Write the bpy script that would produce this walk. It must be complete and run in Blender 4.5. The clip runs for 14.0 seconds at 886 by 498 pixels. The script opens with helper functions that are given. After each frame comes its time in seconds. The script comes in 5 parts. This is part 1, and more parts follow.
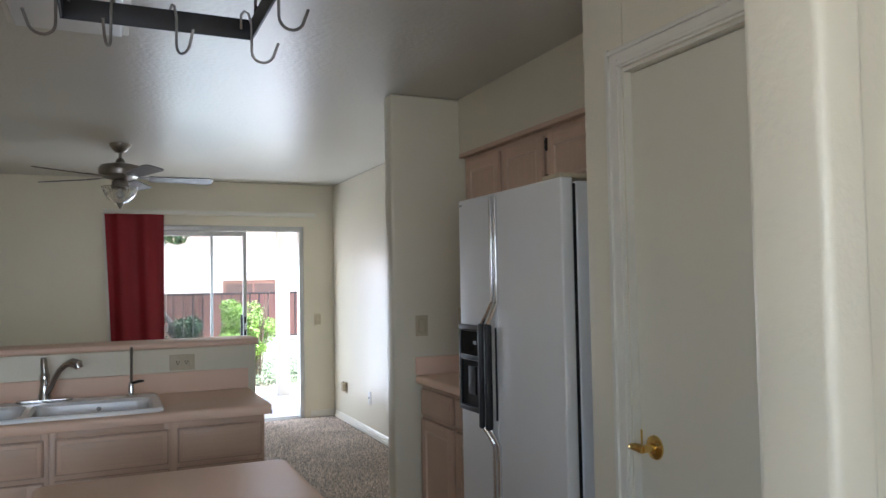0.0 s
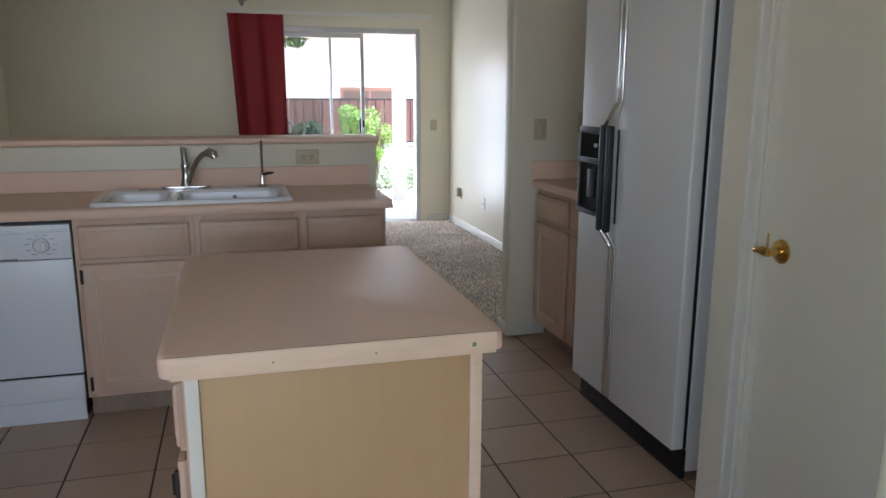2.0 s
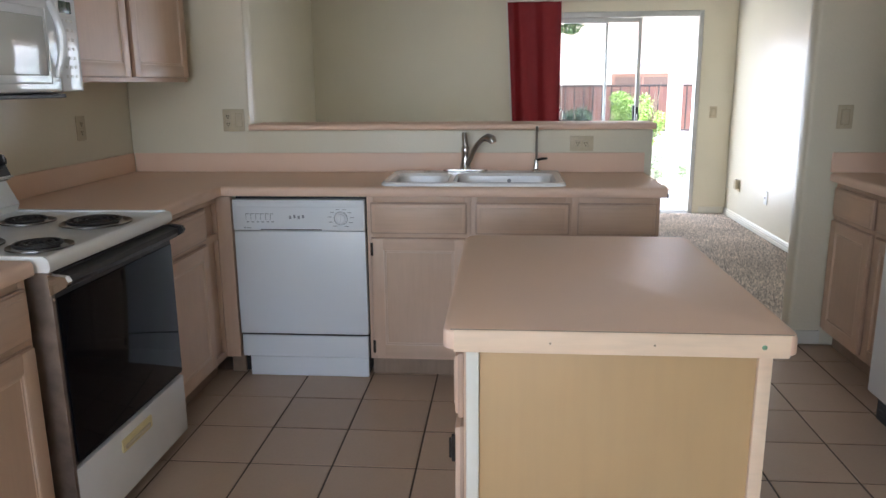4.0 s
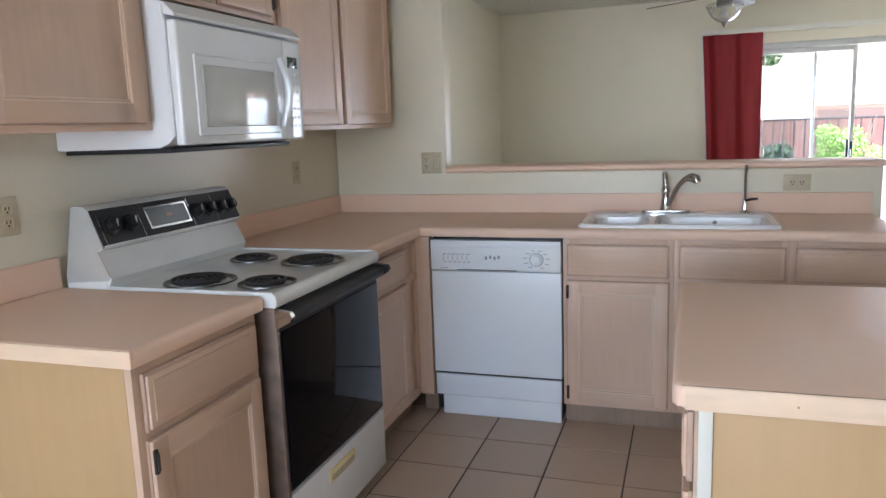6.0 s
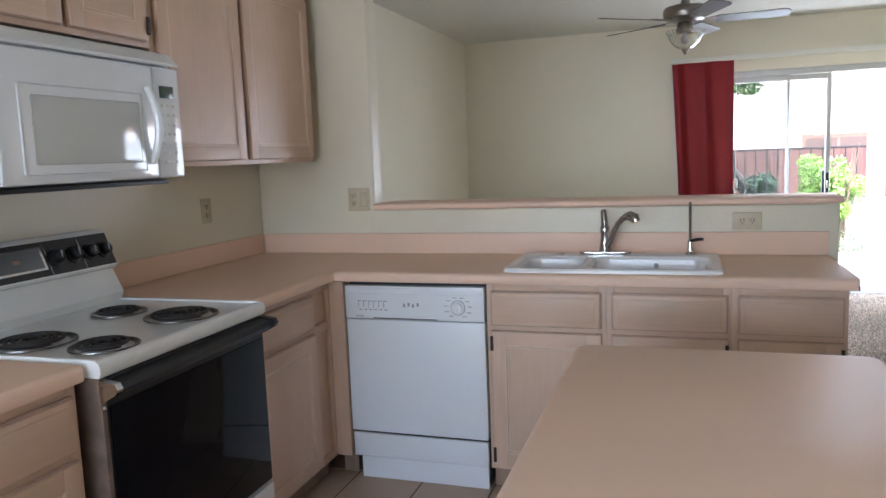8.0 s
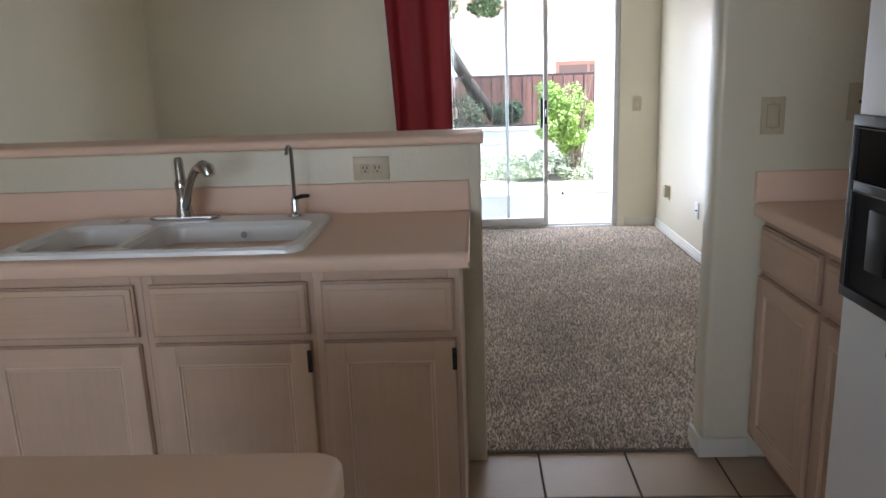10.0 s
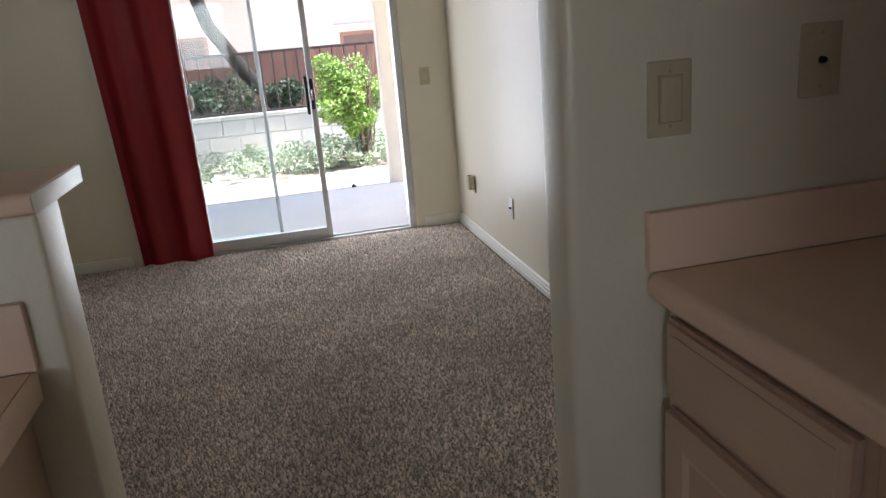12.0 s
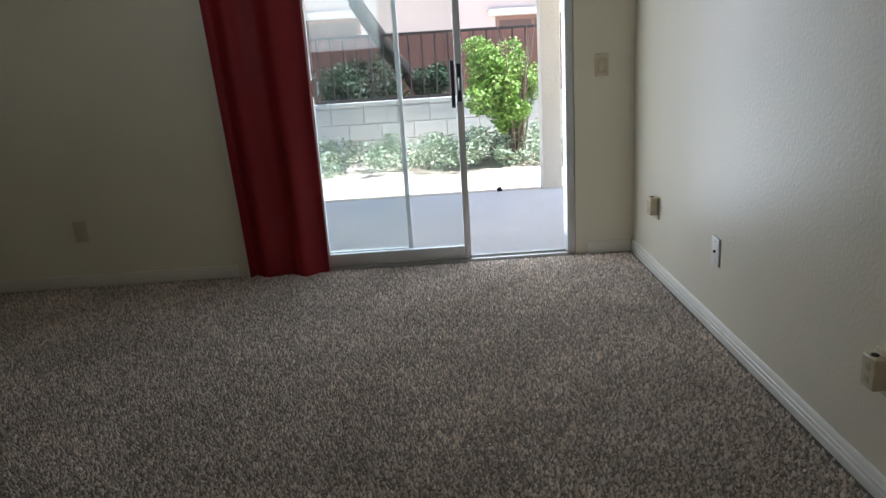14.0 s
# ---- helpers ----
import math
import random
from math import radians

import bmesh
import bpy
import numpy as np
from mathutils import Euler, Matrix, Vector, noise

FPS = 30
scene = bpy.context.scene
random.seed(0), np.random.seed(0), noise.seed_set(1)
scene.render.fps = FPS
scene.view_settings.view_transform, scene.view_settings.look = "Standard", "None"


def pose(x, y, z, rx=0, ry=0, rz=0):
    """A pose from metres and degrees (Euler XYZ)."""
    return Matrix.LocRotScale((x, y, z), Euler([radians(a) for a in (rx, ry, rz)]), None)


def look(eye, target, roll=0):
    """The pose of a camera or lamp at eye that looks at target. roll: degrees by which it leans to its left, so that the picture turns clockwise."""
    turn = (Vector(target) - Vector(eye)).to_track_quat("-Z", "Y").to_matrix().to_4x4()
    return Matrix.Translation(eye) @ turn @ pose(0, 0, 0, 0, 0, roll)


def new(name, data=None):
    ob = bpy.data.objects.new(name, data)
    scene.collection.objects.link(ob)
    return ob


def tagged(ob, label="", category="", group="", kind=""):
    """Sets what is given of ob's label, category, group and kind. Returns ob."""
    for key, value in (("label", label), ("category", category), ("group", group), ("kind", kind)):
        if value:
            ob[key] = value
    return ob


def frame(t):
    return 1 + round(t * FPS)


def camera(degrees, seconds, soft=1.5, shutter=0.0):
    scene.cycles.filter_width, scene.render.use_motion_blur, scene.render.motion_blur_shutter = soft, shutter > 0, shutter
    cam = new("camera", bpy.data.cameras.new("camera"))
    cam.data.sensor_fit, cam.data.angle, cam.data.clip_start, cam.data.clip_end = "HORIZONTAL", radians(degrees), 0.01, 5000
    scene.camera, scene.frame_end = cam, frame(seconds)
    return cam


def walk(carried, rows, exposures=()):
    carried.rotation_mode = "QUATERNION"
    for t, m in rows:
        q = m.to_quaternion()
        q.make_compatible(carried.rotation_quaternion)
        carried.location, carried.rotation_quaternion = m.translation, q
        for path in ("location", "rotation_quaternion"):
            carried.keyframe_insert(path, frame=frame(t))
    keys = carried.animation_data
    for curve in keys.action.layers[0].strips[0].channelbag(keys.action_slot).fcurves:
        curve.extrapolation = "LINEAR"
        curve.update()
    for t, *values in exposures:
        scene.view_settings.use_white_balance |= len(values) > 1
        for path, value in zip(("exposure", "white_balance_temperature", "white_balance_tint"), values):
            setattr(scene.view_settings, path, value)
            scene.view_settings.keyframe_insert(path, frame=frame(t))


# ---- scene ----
cam = camera(61.9, 14.0)
PATH = [
    (0, (0.241, 0.598, 1.436), (1.064, 2.419, 1.524), -1.0),
    (0.5, (0.24, 0.617, 1.412), (0.983, 2.472, 1.34), -1.1),
    (1, (0.226, 0.605, 1.398), (0.904, 2.472, 1.163), -0.6),
    (1.5, (0.226, 0.616, 1.384), (0.852, 2.486, 1.047), -0.2),
    (2, (0.219, 0.614, 1.377), (0.744, 2.5, 0.968), 0.2),
    (2.5, (0.208, 0.61, 1.377), (0.567, 2.53, 0.95), -0.1),
    (3, (0.196, 0.621, 1.374), (0.364, 2.568, 0.947), -0.1),
    (3.5, (0.183, 0.622, 1.372), (0.18, 2.574, 0.936), -0.3),
    (4, (0.173, 0.617, 1.372), (0.011, 2.562, 0.932), -0.5),
    (4.2, (0.176, 0.606, 1.369), (-0.055, 2.543, 0.928), -0.4),
    (6.3, (0.069, 0.653, 1.388), (-0.576, 2.525, 1.104), -2.3),
    (6.5, (0.076, 0.681, 1.399), (-0.563, 2.56, 1.152), -2.8),
    (7, (0.173, 0.765, 1.428), (-0.499, 2.641, 1.254), -2.4),
    (7.5, (0.259, 0.875, 1.415), (-0.447, 2.737, 1.229), -2.3),
    (8, (0.315, 1.052, 1.389), (-0.308, 2.936, 1.139), -2.2),
    (8.5, (0.361, 1.281, 1.391), (0.003, 3.228, 1.102), -1.5),
    (9, (0.525, 1.491, 1.36), (0.304, 3.449, 1.013), -1.0),
    (9.2, (0.599, 1.602, 1.364), (0.412, 3.559, 0.993), -0.6),
    (10.2, (0.96, 2.18, 1.35), (0.89, 4.12, 0.87), -2.6),
    (11.3, (1.133, 2.891, 1.336), (1.281, 4.803, 0.769), -4.9),
    (11.5, (1.169, 3.041, 1.326), (1.43, 4.938, 0.748), -5.1),
    (12, (1.248, 3.408, 1.314), (1.645, 5.288, 0.758), -5.0),
    (12.5, (1.219, 3.734, 1.31), (1.702, 5.596, 0.762), -4.9),
    (13, (1.253, 3.993, 1.312), (1.724, 5.853, 0.747), -3.6),
    (13.5, (1.258, 4.18, 1.291), (1.524, 6.081, 0.728), -3.0),
    (14, (1.324, 4.416, 1.265), (1.352, 6.336, 0.707), -3.6),
]
EXPOSURES = [(0, 2.40, 5830, 14), (1.5, 2.38, 5800, 14), (3, 2.47, 5860, 15), (4.2, 2.98, 5980, 15), (6.3, 3.30, 5720, 15), (7.5, 3.24, 5700, 15), (8.3, 3.18, 5700, 15), (9.2, 2.80, 5720, 14),
             (11.3, 2.36, 6250, 18), (12.5, 1.68, 6180, 15), (14, 1.48, 5920, 11)]
walk(cam, [(t, look(eye, target, roll)) for t, eye, target, roll in PATH], EXPOSURES)

# ---- light ----
world = bpy.data.worlds.new("sky")
scene.world = world
world.use_nodes = True
_nt = world.node_tree
_sky = _nt.nodes.new("ShaderNodeTexSky")
_sky.sky_type, _sky.sun_disc = "NISHITA", False
SUN_ELEV, SUN_ROT = radians(68), radians(96)
_sky.sun_elevation, _sky.sun_rotation = SUN_ELEV, SUN_ROT
_nt.links.new(_sky.outputs[0], _nt.nodes["Background"].inputs[0])
_nt.nodes["Background"].inputs[1].default_value = 0.15


def lamp(name, kind, m, energy, colour=(1, 1, 1), size=None, angle=None):
    d = bpy.data.lights.new(name, kind)
    d.energy, d.color = energy, colour
    if size:
        d.shape, d.size, d.size_y = "RECTANGLE", size[0], size[1]
    if angle is not None:
        d.angle = angle
    ob = new(name, d)
    ob.matrix_world = m
    return ob


_sd = Vector((math.sin(SUN_ROT) * math.cos(SUN_ELEV), math.cos(SUN_ROT) * math.cos(SUN_ELEV), math.sin(SUN_ELEV)))
lamp("sun", "SUN", look(_sd * 20, (0, 0, 0)), 5.0, (1.0, 0.95, 0.88), angle=radians(0.5))
# daylight in the openings
lamp("slider_daylight", "AREA", look((1.25, 8.62, 0.92), (1.25, 0, 0.85)), 10.2, (0.86, 0.93, 1.0), (1.7, 1.65))
lamp("rear_window_daylight", "AREA", look((-0.55, -2.44, 1.52), (-0.5, 3, 1.2)), 7.6, (0.83, 0.915, 1.0), (2.2, 1.5))
# unseen side window's lamp, added to brighten the refrigerator and pantry door
lamp("added_side_daylight", "AREA", look((-1.78, -0.4, 1.475), (3, -0.1, 1.3)), 2.0, (0.83, 0.915, 1.0), (2.1, 1.25))
lamp("hall_window_daylight", "AREA", look((5.05, 8.40, 1.35), (4.6, 4, 1.0)), 8, (0.85, 0.94, 1.0), (1.1, 1.3))

# ---- materials ----


def mat(name, base, rough=0.5, metal=0.0, vary=0.0, vscale=3.0, grain=0.0, gscale=60.0, stretch=(1, 1, 1), bump=0.0, bscale=120.0,
        bdist=0.002, coat=0.0, island=False, obrand=0.0, second=None, rvary=0.0, spec=0.5, detail=3.0, spread=0.35):
    """A painted, wooden, plastic or metal surface: colour, two scales of variation, relief."""
    m = bpy.data.materials.new(name)
    m.use_nodes = True
    nt = m.node_tree
    b = nt.nodes["Principled BSDF"]
    b.inputs["Roughness"].default_value = rough
    b.inputs["Metallic"].default_value = metal
    b.inputs["Coat Weight"].default_value = coat
    b.inputs["Coat Roughness"].default_value = 0.12
    b.inputs["Specular IOR Level"].default_value = spec
    N, L = nt.nodes.new, nt.links.new
    tc = N("ShaderNodeTexCoord")
    mp = N("ShaderNodeMapping")
    mp.inputs["Scale"].default_value = stretch
    L(tc.outputs["Object"], mp.inputs[0])
    big = N("ShaderNodeTexNoise")
    big.inputs["Scale"].default_value, big.inputs["Detail"].default_value = vscale, 4
    L(tc.outputs["Object"], big.inputs["Vector"])
    fine = N("ShaderNodeTexNoise")
    fine.inputs["Scale"].default_value, fine.inputs["Detail"].default_value = gscale, detail
    L(mp.outputs[0], fine.inputs["Vector"])
    dark = second or tuple(c * 0.55 for c in base)
    mix1 = N("ShaderNodeMix")
    mix1.data_type = "RGBA"
    mix1.inputs["A"].default_value = (*base, 1)
    mix1.inputs["B"].default_value = (*dark, 1)
    r1 = N("ShaderNodeMapRange")
    r1.inputs["From Min"].default_value, r1.inputs["From Max"].default_value = 0.42, 0.72
    r1.inputs["To Max"].default_value = grain
    L(fine.outputs["Fac"], r1.inputs["Value"])
    L(r1.outputs[0], mix1.inputs["Factor"])
    hsv = N("ShaderNodeHueSaturation")
    L(mix1.outputs["Result"], hsv.inputs["Color"])
    r2 = N("ShaderNodeMapRange")
    r2.inputs["From Min"].default_value, r2.inputs["From Max"].default_value = 0.3, 0.7
    r2.inputs["To Min"].default_value, r2.inputs["To Max"].default_value = 1 - vary, 1 + vary
    L(big.outputs["Fac"], r2.inputs["Value"])
    val = r2.outputs[0]
    if obrand:
        oi = N("ShaderNodeObjectInfo")
        r3 = N("ShaderNodeMapRange")
        r3.inputs["To Min"].default_value, r3.inputs["To Max"].default_value = 1 - obrand, 1 + obrand
        L(oi.outputs["Random"], r3.inputs["Value"])
        mu = N("ShaderNodeMath")
        mu.operation = "MULTIPLY"
        L(val, mu.inputs[0])
        L(r3.outputs[0], mu.inputs[1])
        val = mu.outputs[0]
    if island:
        ge = N("ShaderNodeNewGeometry")
        r4 = N("ShaderNodeMapRange")
        r4.inputs["To Min"].default_value, r4.inputs["To Max"].default_value = 1 - spread, 1 + spread
        L(ge.outputs["Random Per Island"], r4.inputs["Value"])
        mu2 = N("ShaderNodeMath")
        mu2.operation = "MULTIPLY"
        L(val, mu2.inputs[0])
        L(r4.outputs[0], mu2.inputs[1])
        val = mu2.outputs[0]
    L(val, hsv.inputs["Value"])
    L(hsv.outputs[0], b.inputs["Base Color"])
    if rvary:
        r5 = N("ShaderNodeMapRange")
        r5.inputs["From Min"].default_value, r5.inputs["From Max"].default_value = 0.3, 0.7
        r5.inputs["To Min"].default_value, r5.inputs["To Max"].default_value = max(0.02, rough - rvary), rough + rvary
        L(big.outputs["Fac"], r5.inputs["Value"])
        L(r5.outputs[0], b.inputs["Roughness"])
    if bump:
        bn = N("ShaderNodeTexNoise")
        bn.inputs["Scale"].default_value, bn.inputs["Detail"].default_value = bscale, 3
        L(mp.outputs[0], bn.inputs["Vector"])
        bp = N("ShaderNodeBump")
        bp.inputs["Strength"].default_value, bp.inputs["Distance"].default_value = bump, bdist
        L(bn.outputs["Fac"], bp.inputs["Height"])
        L(bp.outputs[0], b.inputs["Normal"])
    return m


def glass_mat(name, tint=(0.93, 0.96, 0.95), rough=0.0, ior=1.45):
    m = bpy.data.materials.new(name)
    m.use_nodes = True
    b = m.node_tree.nodes["Principled BSDF"]
    b.inputs["Base Color"].default_value = (*tint, 1)
    b.inputs["Transmission Weight"].default_value = 1.0
    b.inputs["Roughness"].default_value = rough
    b.inputs["IOR"].default_value = ior
    return m


def pane_mat(name):
    """A thin flat pane: it lets light straight through and mirrors a little, more at a slant."""
    m = bpy.data.materials.new(name)
    m.use_nodes = True
    nt = m.node_tree
    nt.nodes.remove(nt.nodes["Principled BSDF"])
    clear, gloss, mix, fr = (nt.nodes.new("ShaderNode" + k) for k in ("BsdfTransparent", "BsdfGlossy", "MixShader", "Fresnel"))
    clear.inputs["Color"].default_value = (0.93, 0.95, 0.945, 1)
    gloss.inputs["Roughness"].default_value = 0.02
    fr.inputs["IOR"].default_value = 1.5
    nt.links.new(fr.outputs[0], mix.inputs[0])
    nt.links.new(clear.outputs[0], mix.inputs[1])
    nt.links.new(gloss.outputs[0], mix.inputs[2])
    nt.links.new(mix.outputs[0], nt.nodes["Material Output"].inputs[0])
    return m


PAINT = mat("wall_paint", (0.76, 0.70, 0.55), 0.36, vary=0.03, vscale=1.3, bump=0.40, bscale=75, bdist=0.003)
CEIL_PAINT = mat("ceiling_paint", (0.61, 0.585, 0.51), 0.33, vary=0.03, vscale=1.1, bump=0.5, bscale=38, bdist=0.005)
TRIM = mat("trim_paint", (0.75, 0.72, 0.63), 0.35, vary=0.03, vscale=6, bump=0.1, bscale=90)
DOOR_PAINT = mat("door_paint", (0.76, 0.715, 0.585), 0.42, vary=0.02, vscale=2, bump=0.12, bscale=140)
OAK = mat("pickled_oak", (0.645, 0.452, 0.322), 0.40, vary=0.08, vscale=3.0, grain=0.20, gscale=9, stretch=(7, 7, 0.55), second=(0.49, 0.32, 0.235),
          bump=0.15, bscale=22, bdist=0.001, obrand=0.05, detail=5)
OAK_H = mat("pickled_oak_side_grain", (0.645, 0.452, 0.322), 0.40, vary=0.08, vscale=3.0, grain=0.20, gscale=9, stretch=(0.6, 0.6, 9),
            second=(0.49, 0.32, 0.235), bump=0.15, bscale=22, bdist=0.001, obrand=0.05, detail=5)
OAK_BEAD = mat("pale_oak_bead", (0.74, 0.56, 0.425), 0.38, vary=0.06, vscale=5, grain=0.12, gscale=12, stretch=(4, 4, 0.8), obrand=0.04)
OAK_EDGE = mat("darker_oak_lip", (0.52, 0.355, 0.26), 0.45, vary=0.12, vscale=6, grain=0.3, gscale=12, stretch=(4, 4, 0.8), obrand=0.05)
# toe kicks hold their recess shade in this colour; seams and chips are dark
OAK_DARK = mat("dark_oak_seams_and_kick_shade", (0.33, 0.23, 0.16), 0.5, vary=0.1, vscale=8, grain=0.3, gscale=12, stretch=(5, 5, 0.6))
PANEL_WOOD = mat("raw_panel_board", (0.53, 0.345, 0.165), 0.48, vary=0.05, vscale=2.2, grain=0.18, gscale=7, stretch=(6, 6, 0.4), second=(0.42, 0.28, 0.14), detail=5)
LAMINATE = mat("pink_beige_laminate", (0.865, 0.615, 0.463), 0.46, vary=0.03, vscale=2.5, grain=0.08, gscale=420, rvary=0.05, bump=0.05, bscale=300)
BARE_EDGE = mat("cream_wood_edging", (0.78, 0.575, 0.40), 0.45, vary=0.05, vscale=6, grain=0.15, gscale=14, stretch=(0.8, 6, 6))
WHITE_APPL = mat("white_enamel", (0.80, 0.82, 0.84), 0.28, vary=0.015, vscale=2, bump=0.03, bscale=200)
FRIDGE_WHITE = mat("pebbled_white_enamel", (0.78, 0.77, 0.745), 0.36, vary=0.015, vscale=2, bump=0.25, bscale=330, bdist=0.0008)
ENAMEL = mat("cooktop_enamel", (0.82, 0.82, 0.80), 0.16, vary=0.03, vscale=6, rvary=0.05)
SINK_WHITE = mat("sink_porcelain", (0.88, 0.88, 0.87), 0.14, vary=0.02, vscale=5)
BLACK = mat("black_plastic", (0.012, 0.012, 0.013), 0.42, vary=0.1, vscale=12)
BLACK_GLASS = mat("black_oven_glass", (0.006, 0.006, 0.008), 0.06, spec=0.12)
RUBBER = mat("black_rubber", (0.01, 0.01, 0.01), 0.7)
COIL = mat("burner_coil", (0.018, 0.016, 0.015), 0.55, vary=0.2, vscale=30, bump=0.2, bscale=200)
CHROME = mat("chrome", (0.78, 0.78, 0.78), 0.12, metal=1.0, rvary=0.05, vscale=18)
FAUCET = mat("dulled_chrome", (0.50, 0.49, 0.48), 0.15, metal=1.0, rvary=0.06, vscale=25)
DRIP = mat("drip_pan_chrome", (0.16, 0.15, 0.14), 0.30, metal=1.0, vary=0.25, vscale=20)
NICKEL = mat("brushed_nickel", (0.30, 0.27, 0.235), 0.32, metal=1.0, vary=0.1, vscale=14)
BRASS = mat("polished_brass", (0.72, 0.50, 0.17), 0.16, metal=1.0, rvary=0.05, vscale=25)
BRONZE = mat("dark_bronze_hinge", (0.05, 0.04, 0.032), 0.45, metal=0.6, vary=0.2, vscale=40)
IRON = mat("blackened_iron", (0.028, 0.027, 0.028), 0.5, metal=0.4, vary=0.15, vscale=20, bump=0.15, bscale=160)
EDGE_METAL = mat("worn_brown_metal_edge", (0.26, 0.20, 0.16), 0.4, metal=0.7, vary=0.2, vscale=20)
STEEL = mat("hook_steel", (0.30, 0.28, 0.26), 0.35, metal=1.0, vary=0.15, vscale=30)
ALMOND = mat("almond_plate", (0.57, 0.485, 0.33), 0.38, vary=0.05, vscale=30)
ALMOND_DARK = mat("almond_plate_inset", (0.45, 0.375, 0.24), 0.4)
WHITE_PLATE = mat("white_plate", (0.78, 0.77, 0.72), 0.35)
SLOT = mat("slot_black", (0.02, 0.018, 0.016), 0.6)
TILE = mat("floor_tile", (0.51, 0.37, 0.265), 0.36, vary=0.05, vscale=3.0, grain=0.16, gscale=70, obrand=0.05, bump=0.10, bscale=45, second=(0.40, 0.275, 0.19))
GROUT = mat("dark_grout", (0.105, 0.08, 0.062), 0.9, vary=0.2, vscale=8, bump=0.4, bscale=300)
# base is darkened so that the gaps between tufts look shaded
CARPET = mat("darkened_carpet_base", (0.27, 0.225, 0.19), 0.95, vary=0.12, vscale=2.6, grain=0.5, gscale=140, second=(0.14, 0.11, 0.09), bump=1.0, bscale=130, bdist=0.01, spec=0.1)
PILE = mat("carpet_pile", (0.72, 0.62, 0.535), 0.95, vary=0.14, vscale=2.6, grain=0.35, gscale=28, second=(0.38, 0.315, 0.265), island=True, spread=0.42, spec=0.1)
CURTAIN = mat("red_curtain", (0.26, 0.008, 0.014), 0.46, vary=0.06, vscale=5, grain=0.2, gscale=300, stretch=(1, 1, 0.3), bump=0.15, bscale=600, spec=0.35)
ALU = mat("grey_aluminium_frame", (0.55, 0.55, 0.53), 0.38, metal=0.3, vary=0.05, vscale=9)
GLASS = pane_mat("window_glass")
SHADE = glass_mat("ribbed_lamp_glass", (0.95, 0.95, 0.94), 0.12)
BLADE = mat("grey_oak_blade", (0.15, 0.13, 0.115), 0.5, vary=0.08, vscale=5, grain=0.3, gscale=10, stretch=(2, 2, 2))
CONCRETE = mat("patio_concrete", (0.74, 0.725, 0.71), 0.85, vary=0.07, vscale=1.2, grain=0.15, gscale=60, bump=0.2, bscale=90)
DIRT = mat("dry_dirt", (0.60, 0.53, 0.44), 0.95, vary=0.12, vscale=0.9, grain=0.3, gscale=30, bump=0.6, bscale=20, bdist=0.02)
BLOCK = mat("grey_block", (0.66, 0.65, 0.64), 0.9, vary=0.05, vscale=3, grain=0.2, gscale=90, obrand=0.06, bump=0.3, bscale=90)
MORTAR = mat("mortar", (0.48, 0.47, 0.46), 0.95, vary=0.05, vscale=6)
FENCE = mat("brown_fence_board", (0.23, 0.115, 0.09), 0.7, vary=0.12, vscale=3, grain=0.3, gscale=12, stretch=(6, 6, 0.4), obrand=0.12)
FENCE_DARK = mat("dark_fence_metal", (0.045, 0.035, 0.035), 0.6, vary=0.15, vscale=8)
STUCCO = mat("stucco", (0.80, 0.75, 0.66), 0.9, vary=0.05, vscale=1.2, bump=0.5, bscale=60, bdist=0.006)
STUCCO_FAR = mat("pink_beige_stucco", (0.72, 0.60, 0.53), 0.9, vary=0.05, vscale=0.8, bump=0.4, bscale=40, bdist=0.006)
ROOF = mat("clay_roof", (0.42, 0.25, 0.18), 0.8, vary=0.12, vscale=2, island=True)
WIN_DARK = mat("dim_window_glass", (0.16, 0.11, 0.09), 0.15)
BROWN_TRIM = mat("brown_trim", (0.26, 0.14, 0.10), 0.6, vary=0.08, vscale=6)
LEAF = mat("bright_leaf", (0.22, 0.36, 0.08), 0.45, vary=0.25, vscale=5, island=True)
CROWN = mat("tree_leaf", (0.08, 0.15, 0.045), 0.5, vary=0.2, vscale=3, island=True)
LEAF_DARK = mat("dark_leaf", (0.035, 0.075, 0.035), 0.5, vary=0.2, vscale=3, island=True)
# grey-green raised paler to carry the sun and the haze of the glass
LEAF_DRY = mat("haze_paled_weed_leaf", (0.31, 0.39, 0.28), 0.6, vary=0.25, vscale=4, island=True)
TWIG = mat("twig", (0.22, 0.17, 0.13), 0.8, vary=0.1, vscale=10)
# bark base is darkened to stand for the shade on the trunk
BARK = mat("shade_darkened_bark", (0.035, 0.027, 0.023), 0.9, vary=0.2, vscale=5, grain=0.4, gscale=20, stretch=(3, 3, 0.8), bump=0.8, bscale=25, bdist=0.02)
PRINT = mat("grey_print", (0.30, 0.31, 0.33), 0.5)
MW_FRONT = mat("glossy_white_plastic", (0.80, 0.82, 0.83), 0.07, vary=0.015, vscale=2)
MW_GLASS = mat("microwave_window_mesh", (0.56, 0.57, 0.54), 0.08, vary=0.03, vscale=3)
CLOCK = mat("clock_face", (0.20, 0.21, 0.215), 0.22, metal=0.5)
GREEN_LCD = mat("lcd", (0.03, 0.055, 0.03), 0.2)
CREAM_PULL = mat("yellowed_plastic_pull", (0.78, 0.68, 0.36), 0.4)
TAG_GREEN = mat("green_sticker", (0.16, 0.30, 0.18), 0.5)
DIFFUSER = mat("light_diffuser", (0.76, 0.76, 0.74), 0.4, vary=0.02, vscale=4)
BLIND = mat("white_blind_slat", (0.80, 0.79, 0.75), 0.45)

# ---- building helpers ----


def thing(name, base, label, category, group="", kind=""):
    ob = new(name)
    ob.location = base
    ob.empty_display_size = 0.1
    return tagged(ob, label, category, group, kind)


